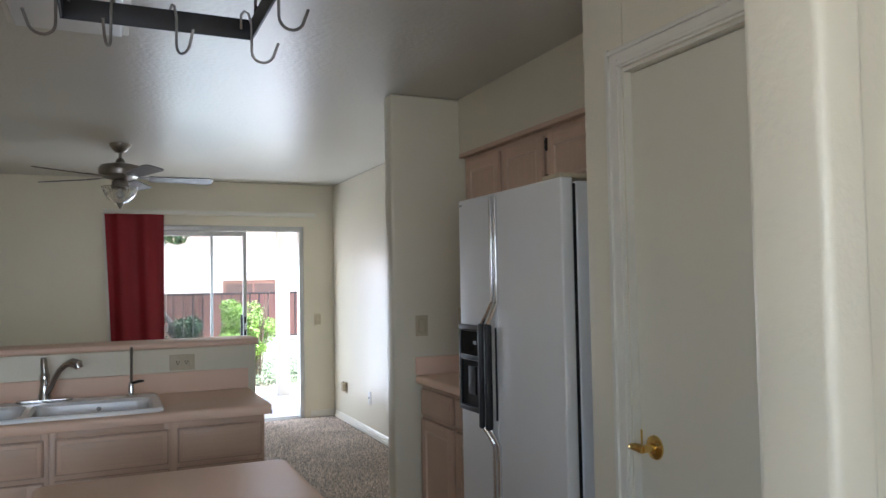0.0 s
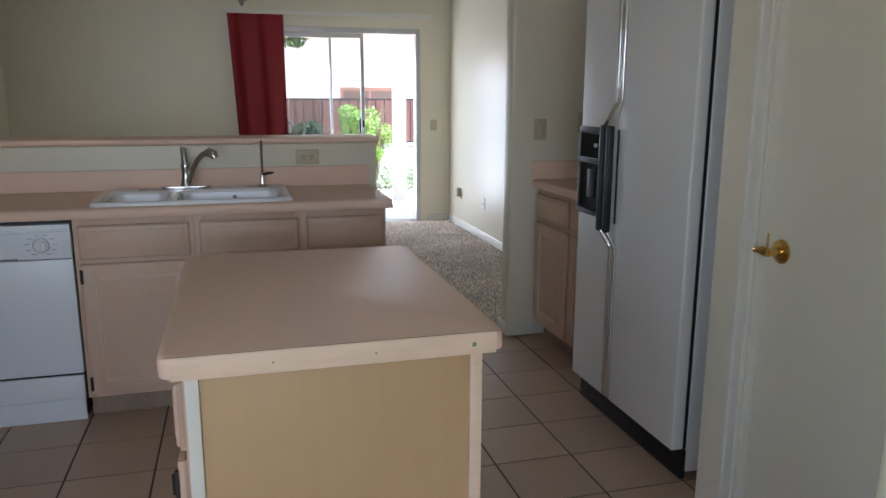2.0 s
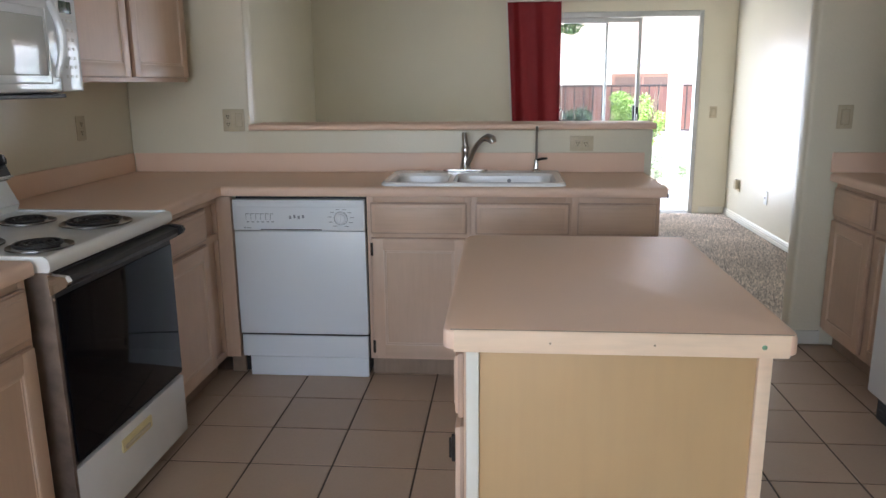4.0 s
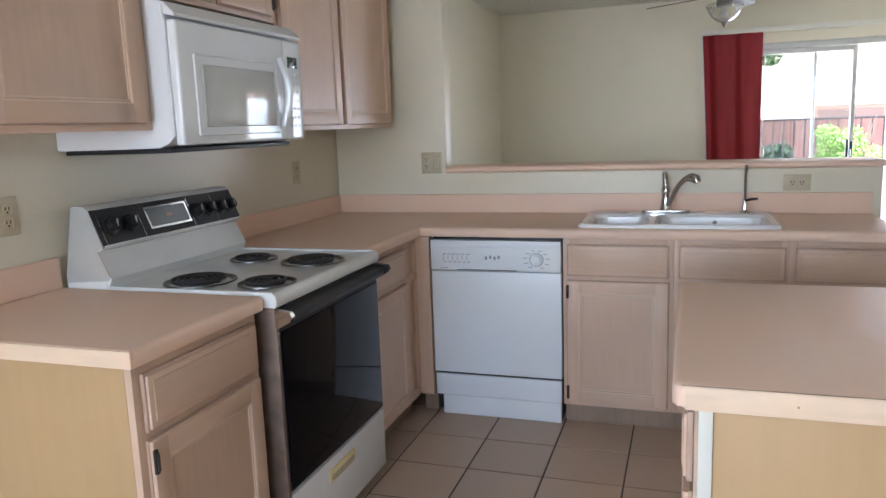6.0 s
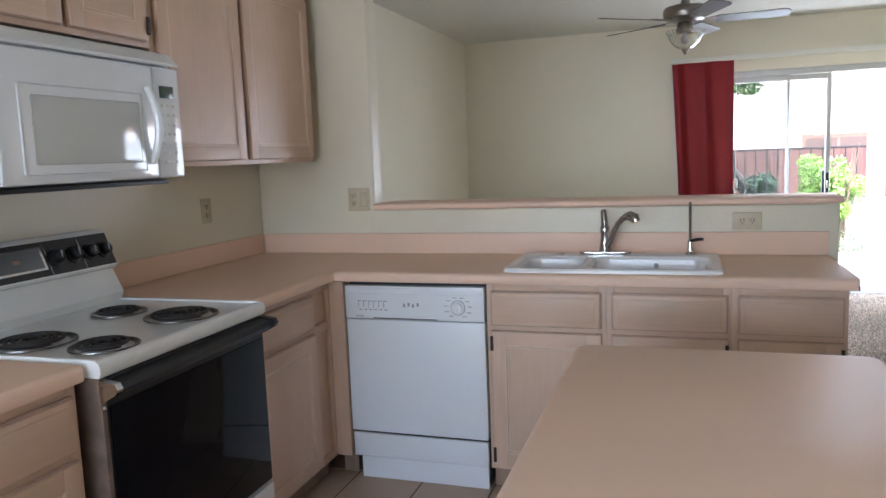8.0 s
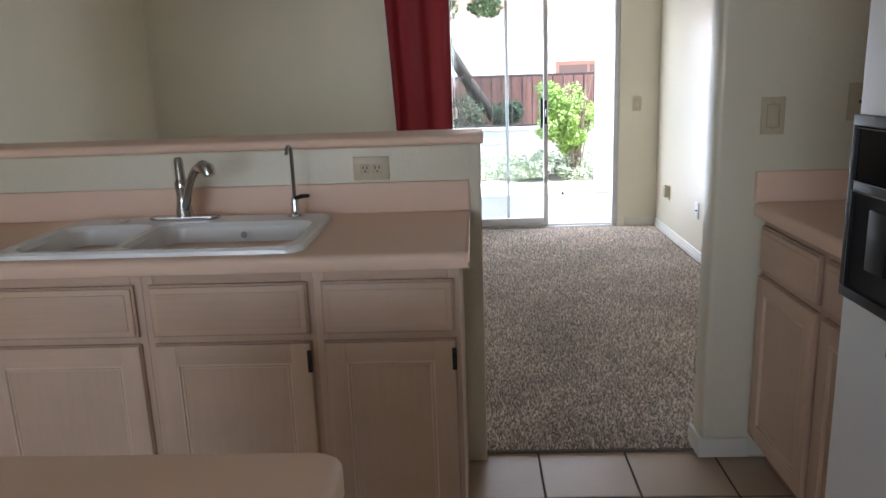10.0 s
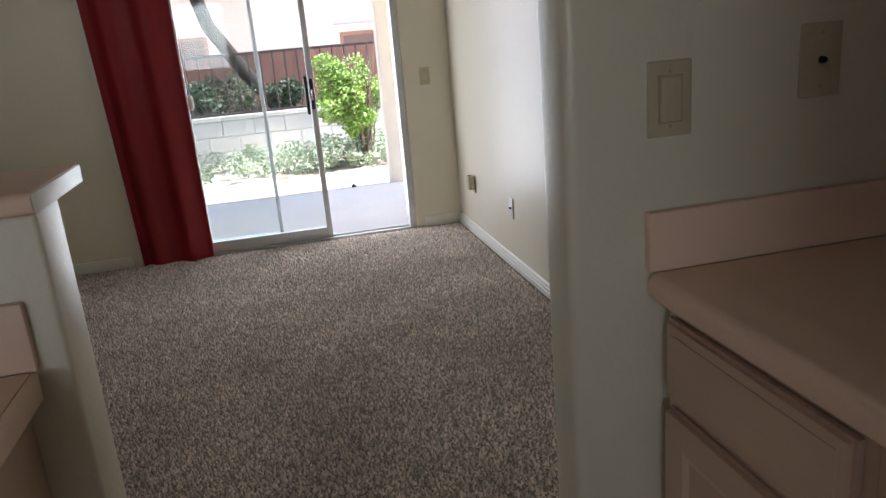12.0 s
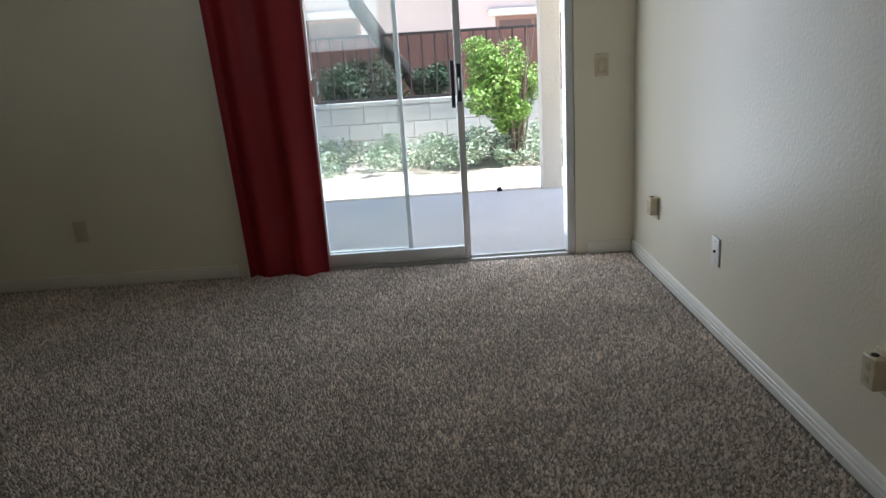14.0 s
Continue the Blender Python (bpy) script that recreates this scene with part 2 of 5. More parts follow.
def root_of(ob):
    while ob.parent:
        ob = ob.parent
    return ob


def smooth_by_angle(me, limit=35):
    try:
        me.shade_smooth()
        me.set_sharp_from_angle(angle=radians(limit))
    except AttributeError:
        pass


def mesh_of(name, bm, material, smooth=True):
    me = bpy.data.meshes.new(name)
    bm.to_mesh(me)
    bm.free()
    for m in (material if isinstance(material, (list, tuple)) else [material]):
        me.materials.append(m)
    if smooth:
        smooth_by_angle(me)
    return me


def part(name, bm, material, parent=None, label="", smooth=True):
    """Links a bmesh, drawn in world coordinates, as one mesh object, under a thing or part."""
    ob = new(name, mesh_of(name, bm, material, smooth))
    if parent is not None:
        ob.parent = parent
        ob.matrix_parent_inverse = Matrix.Translation(-root_of(parent).location)
        if parent.parent is not None or parent.type == "MESH":
            ob.matrix_parent_inverse = Matrix.Identity(4)
    if label:
        ob["label"] = label
    return ob


def structure(name, bm, material, label="", category="", smooth=True):
    return tagged(part(name, bm, material, None, "", smooth), label, category, "", "structure")


def add_box(bm, x0, x1, y0, y1, z0, z1, bevel=0.0, seg=2):
    x0, x1, y0, y1, z0, z1 = min(x0, x1), max(x0, x1), min(y0, y1), max(y0, y1), min(z0, z1), max(z0, z1)
    vs = [bm.verts.new((x, y, z)) for x in (x0, x1) for y in (y0, y1) for z in (z0, z1)]
    quads = ((0, 1, 3, 2), (4, 6, 7, 5), (0, 4, 5, 1), (2, 3, 7, 6), (0, 2, 6, 4), (1, 5, 7, 3))
    fs = [bm.faces.new([vs[i] for i in q]) for q in quads]
    if bevel > 0:
        es = list({e for f in fs for e in f.edges})
        bmesh.ops.bevel(bm, geom=es, offset=bevel, segments=seg, affect="EDGES", profile=0.6)
    return bm


def box(x0, x1, y0, y1, z0, z1, bevel=0.0, seg=2):
    return add_box(bmesh.new(), x0, x1, y0, y1, z0, z1, bevel, seg)


def span(face, plane, u0, u1, d0, d1):
    """x and y ranges of a piece on a front that looks along face: u runs along the front, d out of it."""
    if face == "S":
        return u0, u1, plane - d1, plane - d0
    if face == "N":
        return u0, u1, plane + d0, plane + d1
    if face == "E":
        return plane + d0, plane + d1, u0, u1
    return plane - d1, plane - d0, u0, u1


def front_box(face, plane, u0, u1, d0, d1, z0, z1, bevel=0.0, seg=2, bm=None):
    return add_box(bm or bmesh.new(), *span(face, plane, u0, u1, d0, d1), z0, z1, bevel, seg)


def front_point(face, plane, u, d, z):
    x0, x1, y0, y1 = span(face, plane, u, u, d, d)
    return Vector((x0, y0, z))


def lathe(bm, profile, centre, axis=(0, 0, 1), seg=24, cap=True):
    """Turns (radius, height) pairs round an axis through centre."""
    q = Vector((0, 0, 1)).rotation_difference(Vector(axis))
    c = Vector(centre)
    rings = []
    for r, h in profile:
        rings.append([bm.verts.new(c + q @ Vector((r * math.cos(2 * math.pi * k / seg), r * math.sin(2 * math.pi * k / seg), h))) for k in range(seg)])
    for a, b in zip(rings, rings[1:]):
        for k in range(seg):
            bm.faces.new((a[k], a[(k + 1) % seg], b[(k + 1) % seg], b[k]))
    if cap:
        bm.faces.new(list(reversed(rings[0])))
        bm.faces.new(rings[-1])
    return bm


def tube(bm, points, radius, seg=8, closed=False):
    """A round bar along points; radius may be a list."""
    pts = [Vector(p) for p in points]
    n = len(pts)
    rings = []
    prev = None
    for i, p in enumerate(pts):
        if closed:
            d = (pts[(i + 1) % n] - pts[i - 1]).normalized()
        else:
            d = (pts[min(i + 1, n - 1)] - pts[max(i - 1, 0)]).normalized()
        if prev is None:
            a = Vector((0, 0, 1)) if abs(d.z) < 0.9 else Vector((1, 0, 0))
            u = d.cross(a).normalized()
        else:
            u = (prev - d * prev.dot(d)).normalized()
        prev = u
        v = d.cross(u)
        r = radius[i] if isinstance(radius, (list, tuple)) else radius
        rings.append([bm.verts.new(p + u * (r * math.cos(2 * math.pi * k / seg)) + v * (r * math.sin(2 * math.pi * k / seg))) for k in range(seg)])
    for i in range(n if closed else n - 1):
        a, b = rings[i], rings[(i + 1) % n]
        for k in range(seg):
            bm.faces.new((a[k], a[(k + 1) % seg], b[(k + 1) % seg], b[k]))
    if not closed:
        bm.faces.new(list(reversed(rings[0])))
        bm.faces.new(rings[-1])
    return bm


def arc(centre, radius, a0, a1, n, plane="xz"):
    out = []
    for i in range(n + 1):
        a = radians(a0 + (a1 - a0) * i / n)
        c, s = radius * math.cos(a), radius * math.sin(a)
        out.append(Vector(centre) + (Vector((c, 0, s)) if plane == "xz" else Vector((0, c, s)) if plane == "yz" else Vector((c, s, 0))))
    return out


def prism(bm, outline, axis, a0, a1, bevel=0.0):
    """An outline of (p, q) pairs drawn out along axis from a0 to a1: axis x takes (y, z), y takes (x, z), z takes (x, y)."""
    def at(p, q, a):
        return (a, p, q) if axis == "x" else (p, a, q) if axis == "y" else (p, q, a)
    lo = [bm.verts.new(at(p, q, a0)) for p, q in outline]
    hi = [bm.verts.new(at(p, q, a1)) for p, q in outline]
    n = len(outline)
    fs = [bm.faces.new(lo), bm.faces.new(hi)]
    for k in range(n):
        fs.append(bm.faces.new((lo[k], lo[(k + 1) % n], hi[(k + 1) % n], hi[k])))
    bmesh.ops.recalc_face_normals(bm, faces=fs)
    if bevel:
        bmesh.ops.bevel(bm, geom=list({e for f in fs for e in f.edges}), offset=bevel, segments=2, affect="EDGES")
    return bm


# ---- the house ----
CEIL = 2.50
LEFT, FAR, RIGHT = -1.82, 8.44, 2.465
HALF_Y = 4.465          # kitchen face of the half wall
EAST, REAR = 6.1, -2.5


def wall(name, pieces, label, bevel=0.0):
    bm = bmesh.new()
    for p in pieces:
        add_box(bm, *p, bevel, 3)
    return structure(name, bm, PAINT, label, "wall")


# the gap from y -1.5 to 0.7 holds the added side window
wall("wall_west", [(LEFT - 0.12, LEFT, REAR - 0.12, -1.5, -0.1, CEIL), (LEFT - 0.12, LEFT, -1.5, 0.7, -0.1, 0.8), (LEFT - 0.12, LEFT, -1.5, 0.7, 2.15, CEIL),
                   (LEFT - 0.12, LEFT, 0.7, FAR + 0.12, -0.1, CEIL)], "long cream painted wall with faint orange-peel texture")
wall("wall_north", [(LEFT, 0.33, FAR, FAR + 0.12, -0.1, CEIL), (0.33, 2.14, FAR, FAR + 0.12, 2.05, CEIL), (2.14, 4.45, FAR, FAR + 0.12, -0.1, CEIL),
                    (4.45, 5.65, FAR, FAR + 0.12, -0.1, 0.66), (4.45, 5.65, FAR, FAR + 0.12, 2.05, CEIL), (5.65, EAST + 0.12, FAR, FAR + 0.12, -0.1, CEIL)],
     "cream painted exterior wall around the patio door")
wall("wall_half_pier", [(LEFT, -1.165, HALF_Y, HALF_Y + 0.115, 0, CEIL)], "cream wall pier beside the kitchen pass-through", 0.012)
wall("wall_half", [(-1.19, 0.925, HALF_Y - 0.0006, HALF_Y + 0.1156, 0, 1.133)], "cream half wall between kitchen and living room", 0.008)
wall("wall_stub", [(1.675, RIGHT, HALF_Y - 0.005, HALF_Y + 0.11, 0, CEIL)], "cream stub wall with rounded plaster corner", 0.02)
wall("wall_east_kitchen", [(RIGHT, RIGHT + 0.115, 1.405, HALF_Y + 0.11, 0, CEIL)], "cream kitchen wall behind refrigerator")
wall("wall_east_living", [(RIGHT, RIGHT + 0.115, 5.84, FAR, 0, CEIL)], "glossy cream living room wall with textured paint", 0.012)
wall("wall_hall_south", [(RIGHT + 0.115, EAST, HALF_Y - 0.005, HALF_Y + 0.11, 0, CEIL)], "cream hall wall")
wall("wall_hall_east", [(EAST, EAST + 0.12, HALF_Y - 0.005, FAR, 0, CEIL)], "cream wall of the far room")
wall("wall_pantry", [(1.60, 1.70, 2.315, 2.508, 0, CEIL), (1.60, 1.70, 1.555, 2.315, 2.045, CEIL), (1.60, 1.70, 1.405, 1.555, 0, CEIL), (1.70, RIGHT, 2.408, 2.508, 0, CEIL)],
     "cream pantry wall around a narrow door", 0.006)
wall("wall_partition", [(1.10, 1.187, 1.272, 1.405, 0, CEIL), (1.187, 2.9, 1.345, 1.405, 0, CEIL), (1.187, 2.9, 1.272, 1.345, 2.10, CEIL)], "cream partition end with bullnose corners", 0.016)
wall("wall_rear", [(LEFT, -1.7, REAR - 0.12, REAR, -0.1, CEIL), (-1.7, 0.6, REAR - 0.12, REAR, -0.1, 0.75), (-1.7, 0.6, REAR - 0.12, REAR, 2.3, CEIL),
                   (0.6, 3.0, REAR - 0.12, REAR, -0.1, CEIL)], "cream wall with a wide window")
wall("wall_rear_east", [(2.9, 3.02, REAR, 1.345, 0, CEIL)], "cream wall")
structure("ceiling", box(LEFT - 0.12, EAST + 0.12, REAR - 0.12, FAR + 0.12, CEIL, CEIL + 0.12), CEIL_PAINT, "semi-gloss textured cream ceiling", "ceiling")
structure("floor_base", box(LEFT - 0.1, EAST + 0.1, REAR - 0.1, FAR + 0.1, -0.16, -0.012), GROUT, "dark grout bed below floor tiles", "floor")
structure("carpet", box(LEFT, EAST, 4.515, FAR + 0.0, -0.011, 0.009, 0.004), CARPET, "beige-grey cut-pile carpet", "carpet")


def ledge_outline(y0, y1, z0, z1, r=0.018):
    pts = []
    for cx, cz, a0 in ((y1 - r, z1 - r, 0), (y0 + r, z1 - r, 90), (y0 + r, z0 + r, 180), (y1 - r, z0 + r, 270)):
        for i in range(5):
            a = radians(a0 + i * 22.5)
            pts.append((cx + r * math.cos(a), cz + r * math.sin(a)))
    return pts


def bar_ledge():
    t = thing("bar_ledge", (0, HALF_Y, 1.133), "pink-beige laminate bar ledge on top of half wall", "ledge")
    part("slab", prism(bmesh.new(), ledge_outline(4.435, 4.70, 1.134, 1.164, 0.011), "x", -1.162, 0.932), LAMINATE, t)
    part("end_cap", box(0.9325, 0.935, 4.437, 4.698, 1.1355, 1.1625, 0.001), TRIM, t, "white painted end cap")


bar_ledge()


def baseboard(name, x0, x1, y0, y1):
    bm = box(x0, x1, y0, y1, 0.012, 0.085, 0.006)
    structure(name, bm, TRIM, "white painted baseboard", "baseboard")


_g = [(RIGHT - 0.0005, 0.012), (RIGHT - 0.013, 0.012), (RIGHT - 0.013, 0.040), (RIGHT - 0.009, 0.043), (RIGHT - 0.012, 0.046), (RIGHT - 0.012, 0.058),
      (RIGHT - 0.008, 0.061), (RIGHT - 0.010, 0.064), (RIGHT - 0.008, 0.078), (RIGHT - 0.004, 0.084), (RIGHT - 0.0005, 0.085)]
structure("baseboard_east", prism(bmesh.new(), _g, "y", 5.828, FAR - 0.0005), TRIM, "grooved white painted baseboard", "baseboard")
baseboard("baseboard_east_end", RIGHT, RIGHT + 0.115, 5.827, 5.8395)
baseboard("baseboard_north_a", LEFT, 0.22, FAR - 0.013, FAR)
baseboard("baseboard_north_b", 2.2, RIGHT - 0.0135, FAR - 0.013, FAR)
baseboard("baseboard_west", LEFT, LEFT + 0.013, 4.59, FAR - 0.0135)
baseboard("baseboard_stub_end", 1.662, 1.6745, HALF_Y - 0.01, HALF_Y + 0.11)
baseboard("baseboard_stub", 1.662, 1.834, HALF_Y - 0.018, HALF_Y - 0.0055)
baseboard("baseboard_half", -1.0, 0.925, HALF_Y + 0.1155, HALF_Y + 0.128)
baseboard("baseboard_hall", RIGHT + 0.13, EAST, FAR - 0.013, FAR)

# ---- kitchen: cabinets ----


def hinge(face, plane, u, z, parent):
    bm = front_box(face, plane, u - 0.006, u + 0.006, 0.019, 0.027, z - 0.03, z + 0.03, 0.002)
    tube(bm, [front_point(face, plane, u, 0.029, z - 0.022), front_point(face, plane, u, 0.029, z + 0.022)], 0.004, 6)
    part("hinge", bm, BRONZE, parent, "dark bronze hinge")


def cabinet_door(face, plane, u0, u1, z0, z1, parent, hinges=None, stile=0.055):
    """A framed door with a raised panel; it lies 20 mm proud of the cabinet's face frame."""
    b = 0.005
    d = part("door", front_box(face, plane, u0 - 0.0035, u1 + 0.0035, 0.0004, 0.009, z0 - 0.0035, z1 + 0.0035, 0.002, 1), OAK_EDGE, parent)
    for a0, a1 in ((u0, u0 + stile), (u1 - stile, u1)):
        part("stile", front_box(face, plane, a0, a1, 0.001, 0.020, z0, z1, b), OAK, d)
    for c0, c1 in ((z0, z0 + stile), (z1 - stile, z1)):
        part("rail", front_box(face, plane, u0 + stile - 0.002, u1 - stile + 0.002, 0.001, 0.0195, c0, c1, b), OAK_H, d)
    part("panel", front_box(face, plane, u0 + stile - 0.001, u1 - stile + 0.001, 0.004, 0.0125, z0 + stile - 0.001, z1 - stile + 0.001), OAK, d)
    for e, w, h in ((0.0, 0.007, 0.0185), (0.010, 0.005, 0.0150)):
        a0, a1, c0, c1 = u0 + stile + e - 0.003, u1 - stile - e + 0.003, z0 + stile + e - 0.003, z1 - stile - e + 0.003
        for p, q, r, k in ((a0, a0 + w, c0, c1), (a1 - w, a1, c0, c1), (a0 + w, a1 - w, c0, c0 + w), (a0 + w, a1 - w, c1 - w, c1)):
            part("bead", front_box(face, plane, p, q, 0.006, h, r, k, 0.002), OAK_BEAD, d)
    if hinges is not None:
        for z in (z0 + 0.048, z1 - 0.048):
            hinge(face, plane, hinges, z, d)
    return d


def drawer_front(face, plane, u0, u1, z0, z1, parent):
    bm = front_box(face, plane, u0 - 0.002, u1 + 0.002, 0.001, 0.013, z0 - 0.002, z1 + 0.002, 0.004)
    d = part("drawer", bm, OAK_EDGE, parent)
    part("drawer_face", front_box(face, plane, u0 + 0.004, u1 - 0.004, 0.008, 0.020, z0 + 0.004, z1 - 0.004, 0.006, 2), OAK_H, d)
    part("drawer_field", front_box(face, plane, u0 + 0.020, u1 - 0.020, 0.018, 0.0225, z0 + 0.020, z1 - 0.020, 0.003, 2), OAK_H, d)
    return d


def base_cabinet(face, plane, u0, u1, depth, label, doors, group, hinges=True, end=None, side_mat=None):
    """A floor cabinet: box, face frame, toe kick; doors is a list of (u0, u1, hinge side)."""
    x0, x1, y0, y1 = span(face, plane, u0, u1, -depth, 0)
    t = thing("base_cabinet", ((x0 + x1) / 2, (y0 + y1) / 2, 0.0), label, "cabinet", group)
    part("body", front_box(face, plane, u0, u1, -depth, -0.02, 0.098, 0.872), side_mat or OAK, t)
    for c0, c1 in ((0.098, 0.125), (0.672, 0.705), (0.845, 0.872)):
        part("frame_rail", front_box(face, plane, u0 + 0.0305, u1 - 0.0305, -0.0195, -0.0003, c0, c1, 0.001), OAK_H, t)
    for a0, a1 in ((u0, u0 + 0.03), (u1 - 0.03, u1)):
        part("frame_stile", front_box(face, plane, a0, a1, -0.0195, 0.0, 0.098, 0.872, 0.001), OAK, t)
    # darkened oak puts the shade of the recess into the colour
    part("toe_kick", front_box(face, plane, u0, u1, -depth, -0.06, 0.001, 0.0975), OAK_DARK, t, "recessed toe kick with its shade in the dark oak colour")
    for a, b, side in doors:
        drawer_front(face, plane, a, b, 0.706, 0.845, t)
        cabinet_door(face, plane, a, b, 0.118, 0.682, t, (a + 0.002 if side == "a" else b - 0.002) if side else None)
    return t


G1 = "base cabinets in the kitchen"
base_cabinet("S", 3.885, -0.445, 0.028, 0.575, "pickled oak base cabinet under sink counter beside dishwasher", [(-0.425, 0.008, "a")], G1)
base_cabinet("S", 3.885, 0.0285, 0.478, 0.575, "pickled oak base cabinet under white sink", [(0.050, 0.463, "b")], G1)
base_cabinet("S", 3.885, 0.4785, 0.858, 0.575, "pickled oak base cabinet at counter end", [(0.502, 0.842, "b")], G1)
base_cabinet("E", -1.14, 3.215, 3.885, 0.675, "pickled oak corner base cabinet beside stove", [(3.245, 3.70, None)], G1)
base_cabinet("E", -1.108, 1.928, 2.435, 0.707, "pickled oak base cabinet with pale end panel beside stove", [(1.953, 2.415, "a")], G1, side_mat=PANEL_WOOD)
base_cabinet("W", 1.836, 3.60, 3.996, 0.61, "pickled oak base cabinet beside refrigerator", [(3.62, 3.974, None)], G1)
base_cabinet("W", 1.836, 3.9965, 4.438, 0.61, "pickled oak base cabinet against stub wall", [(4.016, 4.42, None)], G1)
# filler between corner and dishwasher
t = thing("corner_filler", (-1.12, 3.87, 0), "narrow pickled oak filler strip at cabinet corner", "cabinet")
part("strip", box(-1.1395, -1.073, 3.866, 3.90, 0.0985, 0.872, 0.002), OAK, t)
# same oak, darkened for the shade under the filler
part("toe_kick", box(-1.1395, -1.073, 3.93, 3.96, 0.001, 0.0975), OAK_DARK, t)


def nose(bm, axis, a0, a1, edge, inward, z1=0.917, thick=0.042):
    """The rounded front edge of a worktop."""
    z0 = z1 - thick
    r = 0.016
    pts = [(edge + inward * 0.10, z0 + 0.012), (edge + inward * 0.03, z0 + 0.012), (edge + inward * 0.03, z0), (edge + inward * 0.004, z0), (edge, z0 + 0.006)]
    for i in range(6):
        a = radians(i * 18)
        pts.append((edge + inward * (r - r * math.cos(a)), z1 - r + r * math.sin(a)))
    pts.append((edge + inward * 0.10, z1))
    return prism(bm, pts, axis, a0, a1)


def kitchen_counter():
    t = thing("kitchen_counter", (-0.5, 4.15, 0.875), "pink-beige laminate L-shaped counter with rounded edge", "counter")
    sx0, sx1, sy0, sy1 = -0.355, 0.425, 3.925, 4.335       # sink hole
    for x0, x1, y0, y1 in ((-1.718, sx0, 3.959, 4.447), (sx1, 0.876, 3.959, 4.447), (sx0, sx1, sy1, 4.447)):
        part("worktop", box(x0, x1, y0, y1, 0.885, 0.917), LAMINATE, t)
    bm = box(LEFT + 0.019, -1.21, 3.212, 3.959, 0.885, 0.917)
    add_box(bm, LEFT + 0.019, -1.718, 3.959, 4.447, 0.885, 0.917)
    part("side_worktop", bm, LAMINATE, t)
    bm = nose(bmesh.new(), "x", -1.11, 0.876, 3.86, 1)
    nose(bm, "y", 3.212, 3.9595, -1.11, -1)
    part("front_edge", bm, LAMINATE, t)
    part("end_edge", box(0.8765, 0.8855, 3.862, 4.447, 0.876, 0.9165, 0.003), LAMINATE, t)
    part("chipped_corner", box(0.881, 0.887, 3.859, 3.875, 0.874, 0.892, 0.002), OAK_DARK, t, "chipped dark corner")
    bm = box(-1.80, 0.885, 4.4475, HALF_Y - 0.0005, 0.9172, 1.016, 0.004)
    part("backsplash", bm, LAMINATE, t)
    part("side_backsplash", box(LEFT + 0.0005, LEFT + 0.0185, 3.212, 4.447, 0.9172, 1.016, 0.004), LAMINATE, t)


kitchen_counter()
t = thing("stove_side_counter", (-1.45, 2.15, 0.875), "pink-beige laminate counter section beside stove", "counter")
part("worktop", box(LEFT + 0.019, -1.176, 1.908, 2.438, 0.885, 0.917), LAMINATE, t)
part("front_edge", nose(bmesh.new(), "y", 1.908, 2.438, -1.078, -1), LAMINATE, t)
part("end_edge", box(LEFT + 0.019, -1.079, 1.899, 1.9075, 0.875, 0.9165, 0.004), BARE_EDGE, t, "cream end edging")
part("side_backsplash", box(LEFT + 0.0005, LEFT + 0.0185, 1.908, 2.438, 0.9172, 1.016, 0.004), LAMINATE, t)
t = thing("pantry_counter", (2.15, 4.0, 0.875), "pink-beige laminate counter beside refrigerator", "counter")
part("worktop", box(1.897, RIGHT - 0.019, 3.60, 4.44, 0.885, 0.917), LAMINATE, t)
part("front_edge", nose(bmesh.new(), "y", 3.60, 4.44, 1.799, 1), LAMINATE, t)
part("backsplash", box(1.803, RIGHT - 0.019, 4.4405, 4.459, 0.9172, 1.016, 0.004), LAMINATE, t)
part("side_backsplash", box(RIGHT - 0.0185, RIGHT - 0.0005, 3.60, 4.44, 0.9172, 1.016, 0.004), LAMINATE, t)


def upper_cabinet(face, plane, u0, u1, z0, z1, depth, doors, label, group, hinge_at=()):
    x0, x1, y0, y1 = span(face, plane, u0, u1, -depth, 0)
    t = thing("wall_cabinet", ((x0 + x1) / 2, (y0 + y1) / 2, z0), label, "cabinet", group)
    part("body", front_box(face, plane, u0, u1, -depth, -0.02, z0 + 0.006, z1), OAK, t)
    for c0, c1 in ((z0, z0 + 0.035), (z1 - 0.035, z1)):
        part("frame_rail", front_box(face, plane, u0 + 0.0355, u1 - 0.0355, -0.0195, -0.0003, c0, c1, 0.001), OAK_H, t)
    for a0, a1 in ((u0, u0 + 0.035), (u1 - 0.035, u1)):
        part("frame_stile", front_box(face, plane, a0, a1, -0.0195, 0, z0, z1, 0.001), OAK, t)
    for (a, b), h in zip(doors, list(hinge_at) + [None] * 9):
        cabinet_door(face, plane, a, b, z0 + 0.022, z1 - 0.03, t, h)
    return t


G2 = "wall cabinets in the kitchen"
upper_cabinet("E", -1.445, 1.88, 2.492, 1.40, 2.18, 0.374, [(1.92, 2.455)], "pickled oak wall cabinet with raised panel door", G2, (1.922,))
upper_cabinet("E", -1.445, 2.4925, 3.235, 1.795, 2.18, 0.374, [(2.53, 2.84), (2.87, 3.21)], "short pickled oak wall cabinet above microwave", G2, (2.532, 3.208))
upper_cabinet("E", -1.445, 3.2355, 4.378, 1.385, 2.18, 0.374, [(3.262, 3.765), (3.80, 4.355)], "tall double-door pickled oak wall cabinet", G2)
upper_cabinet("W", 2.135, 3.56, 4.45, 1.385, 2.15, 0.33, [(4.015, 4.41), (3.585, 3.985)], "pickled oak wall cabinet above small counter", G2)
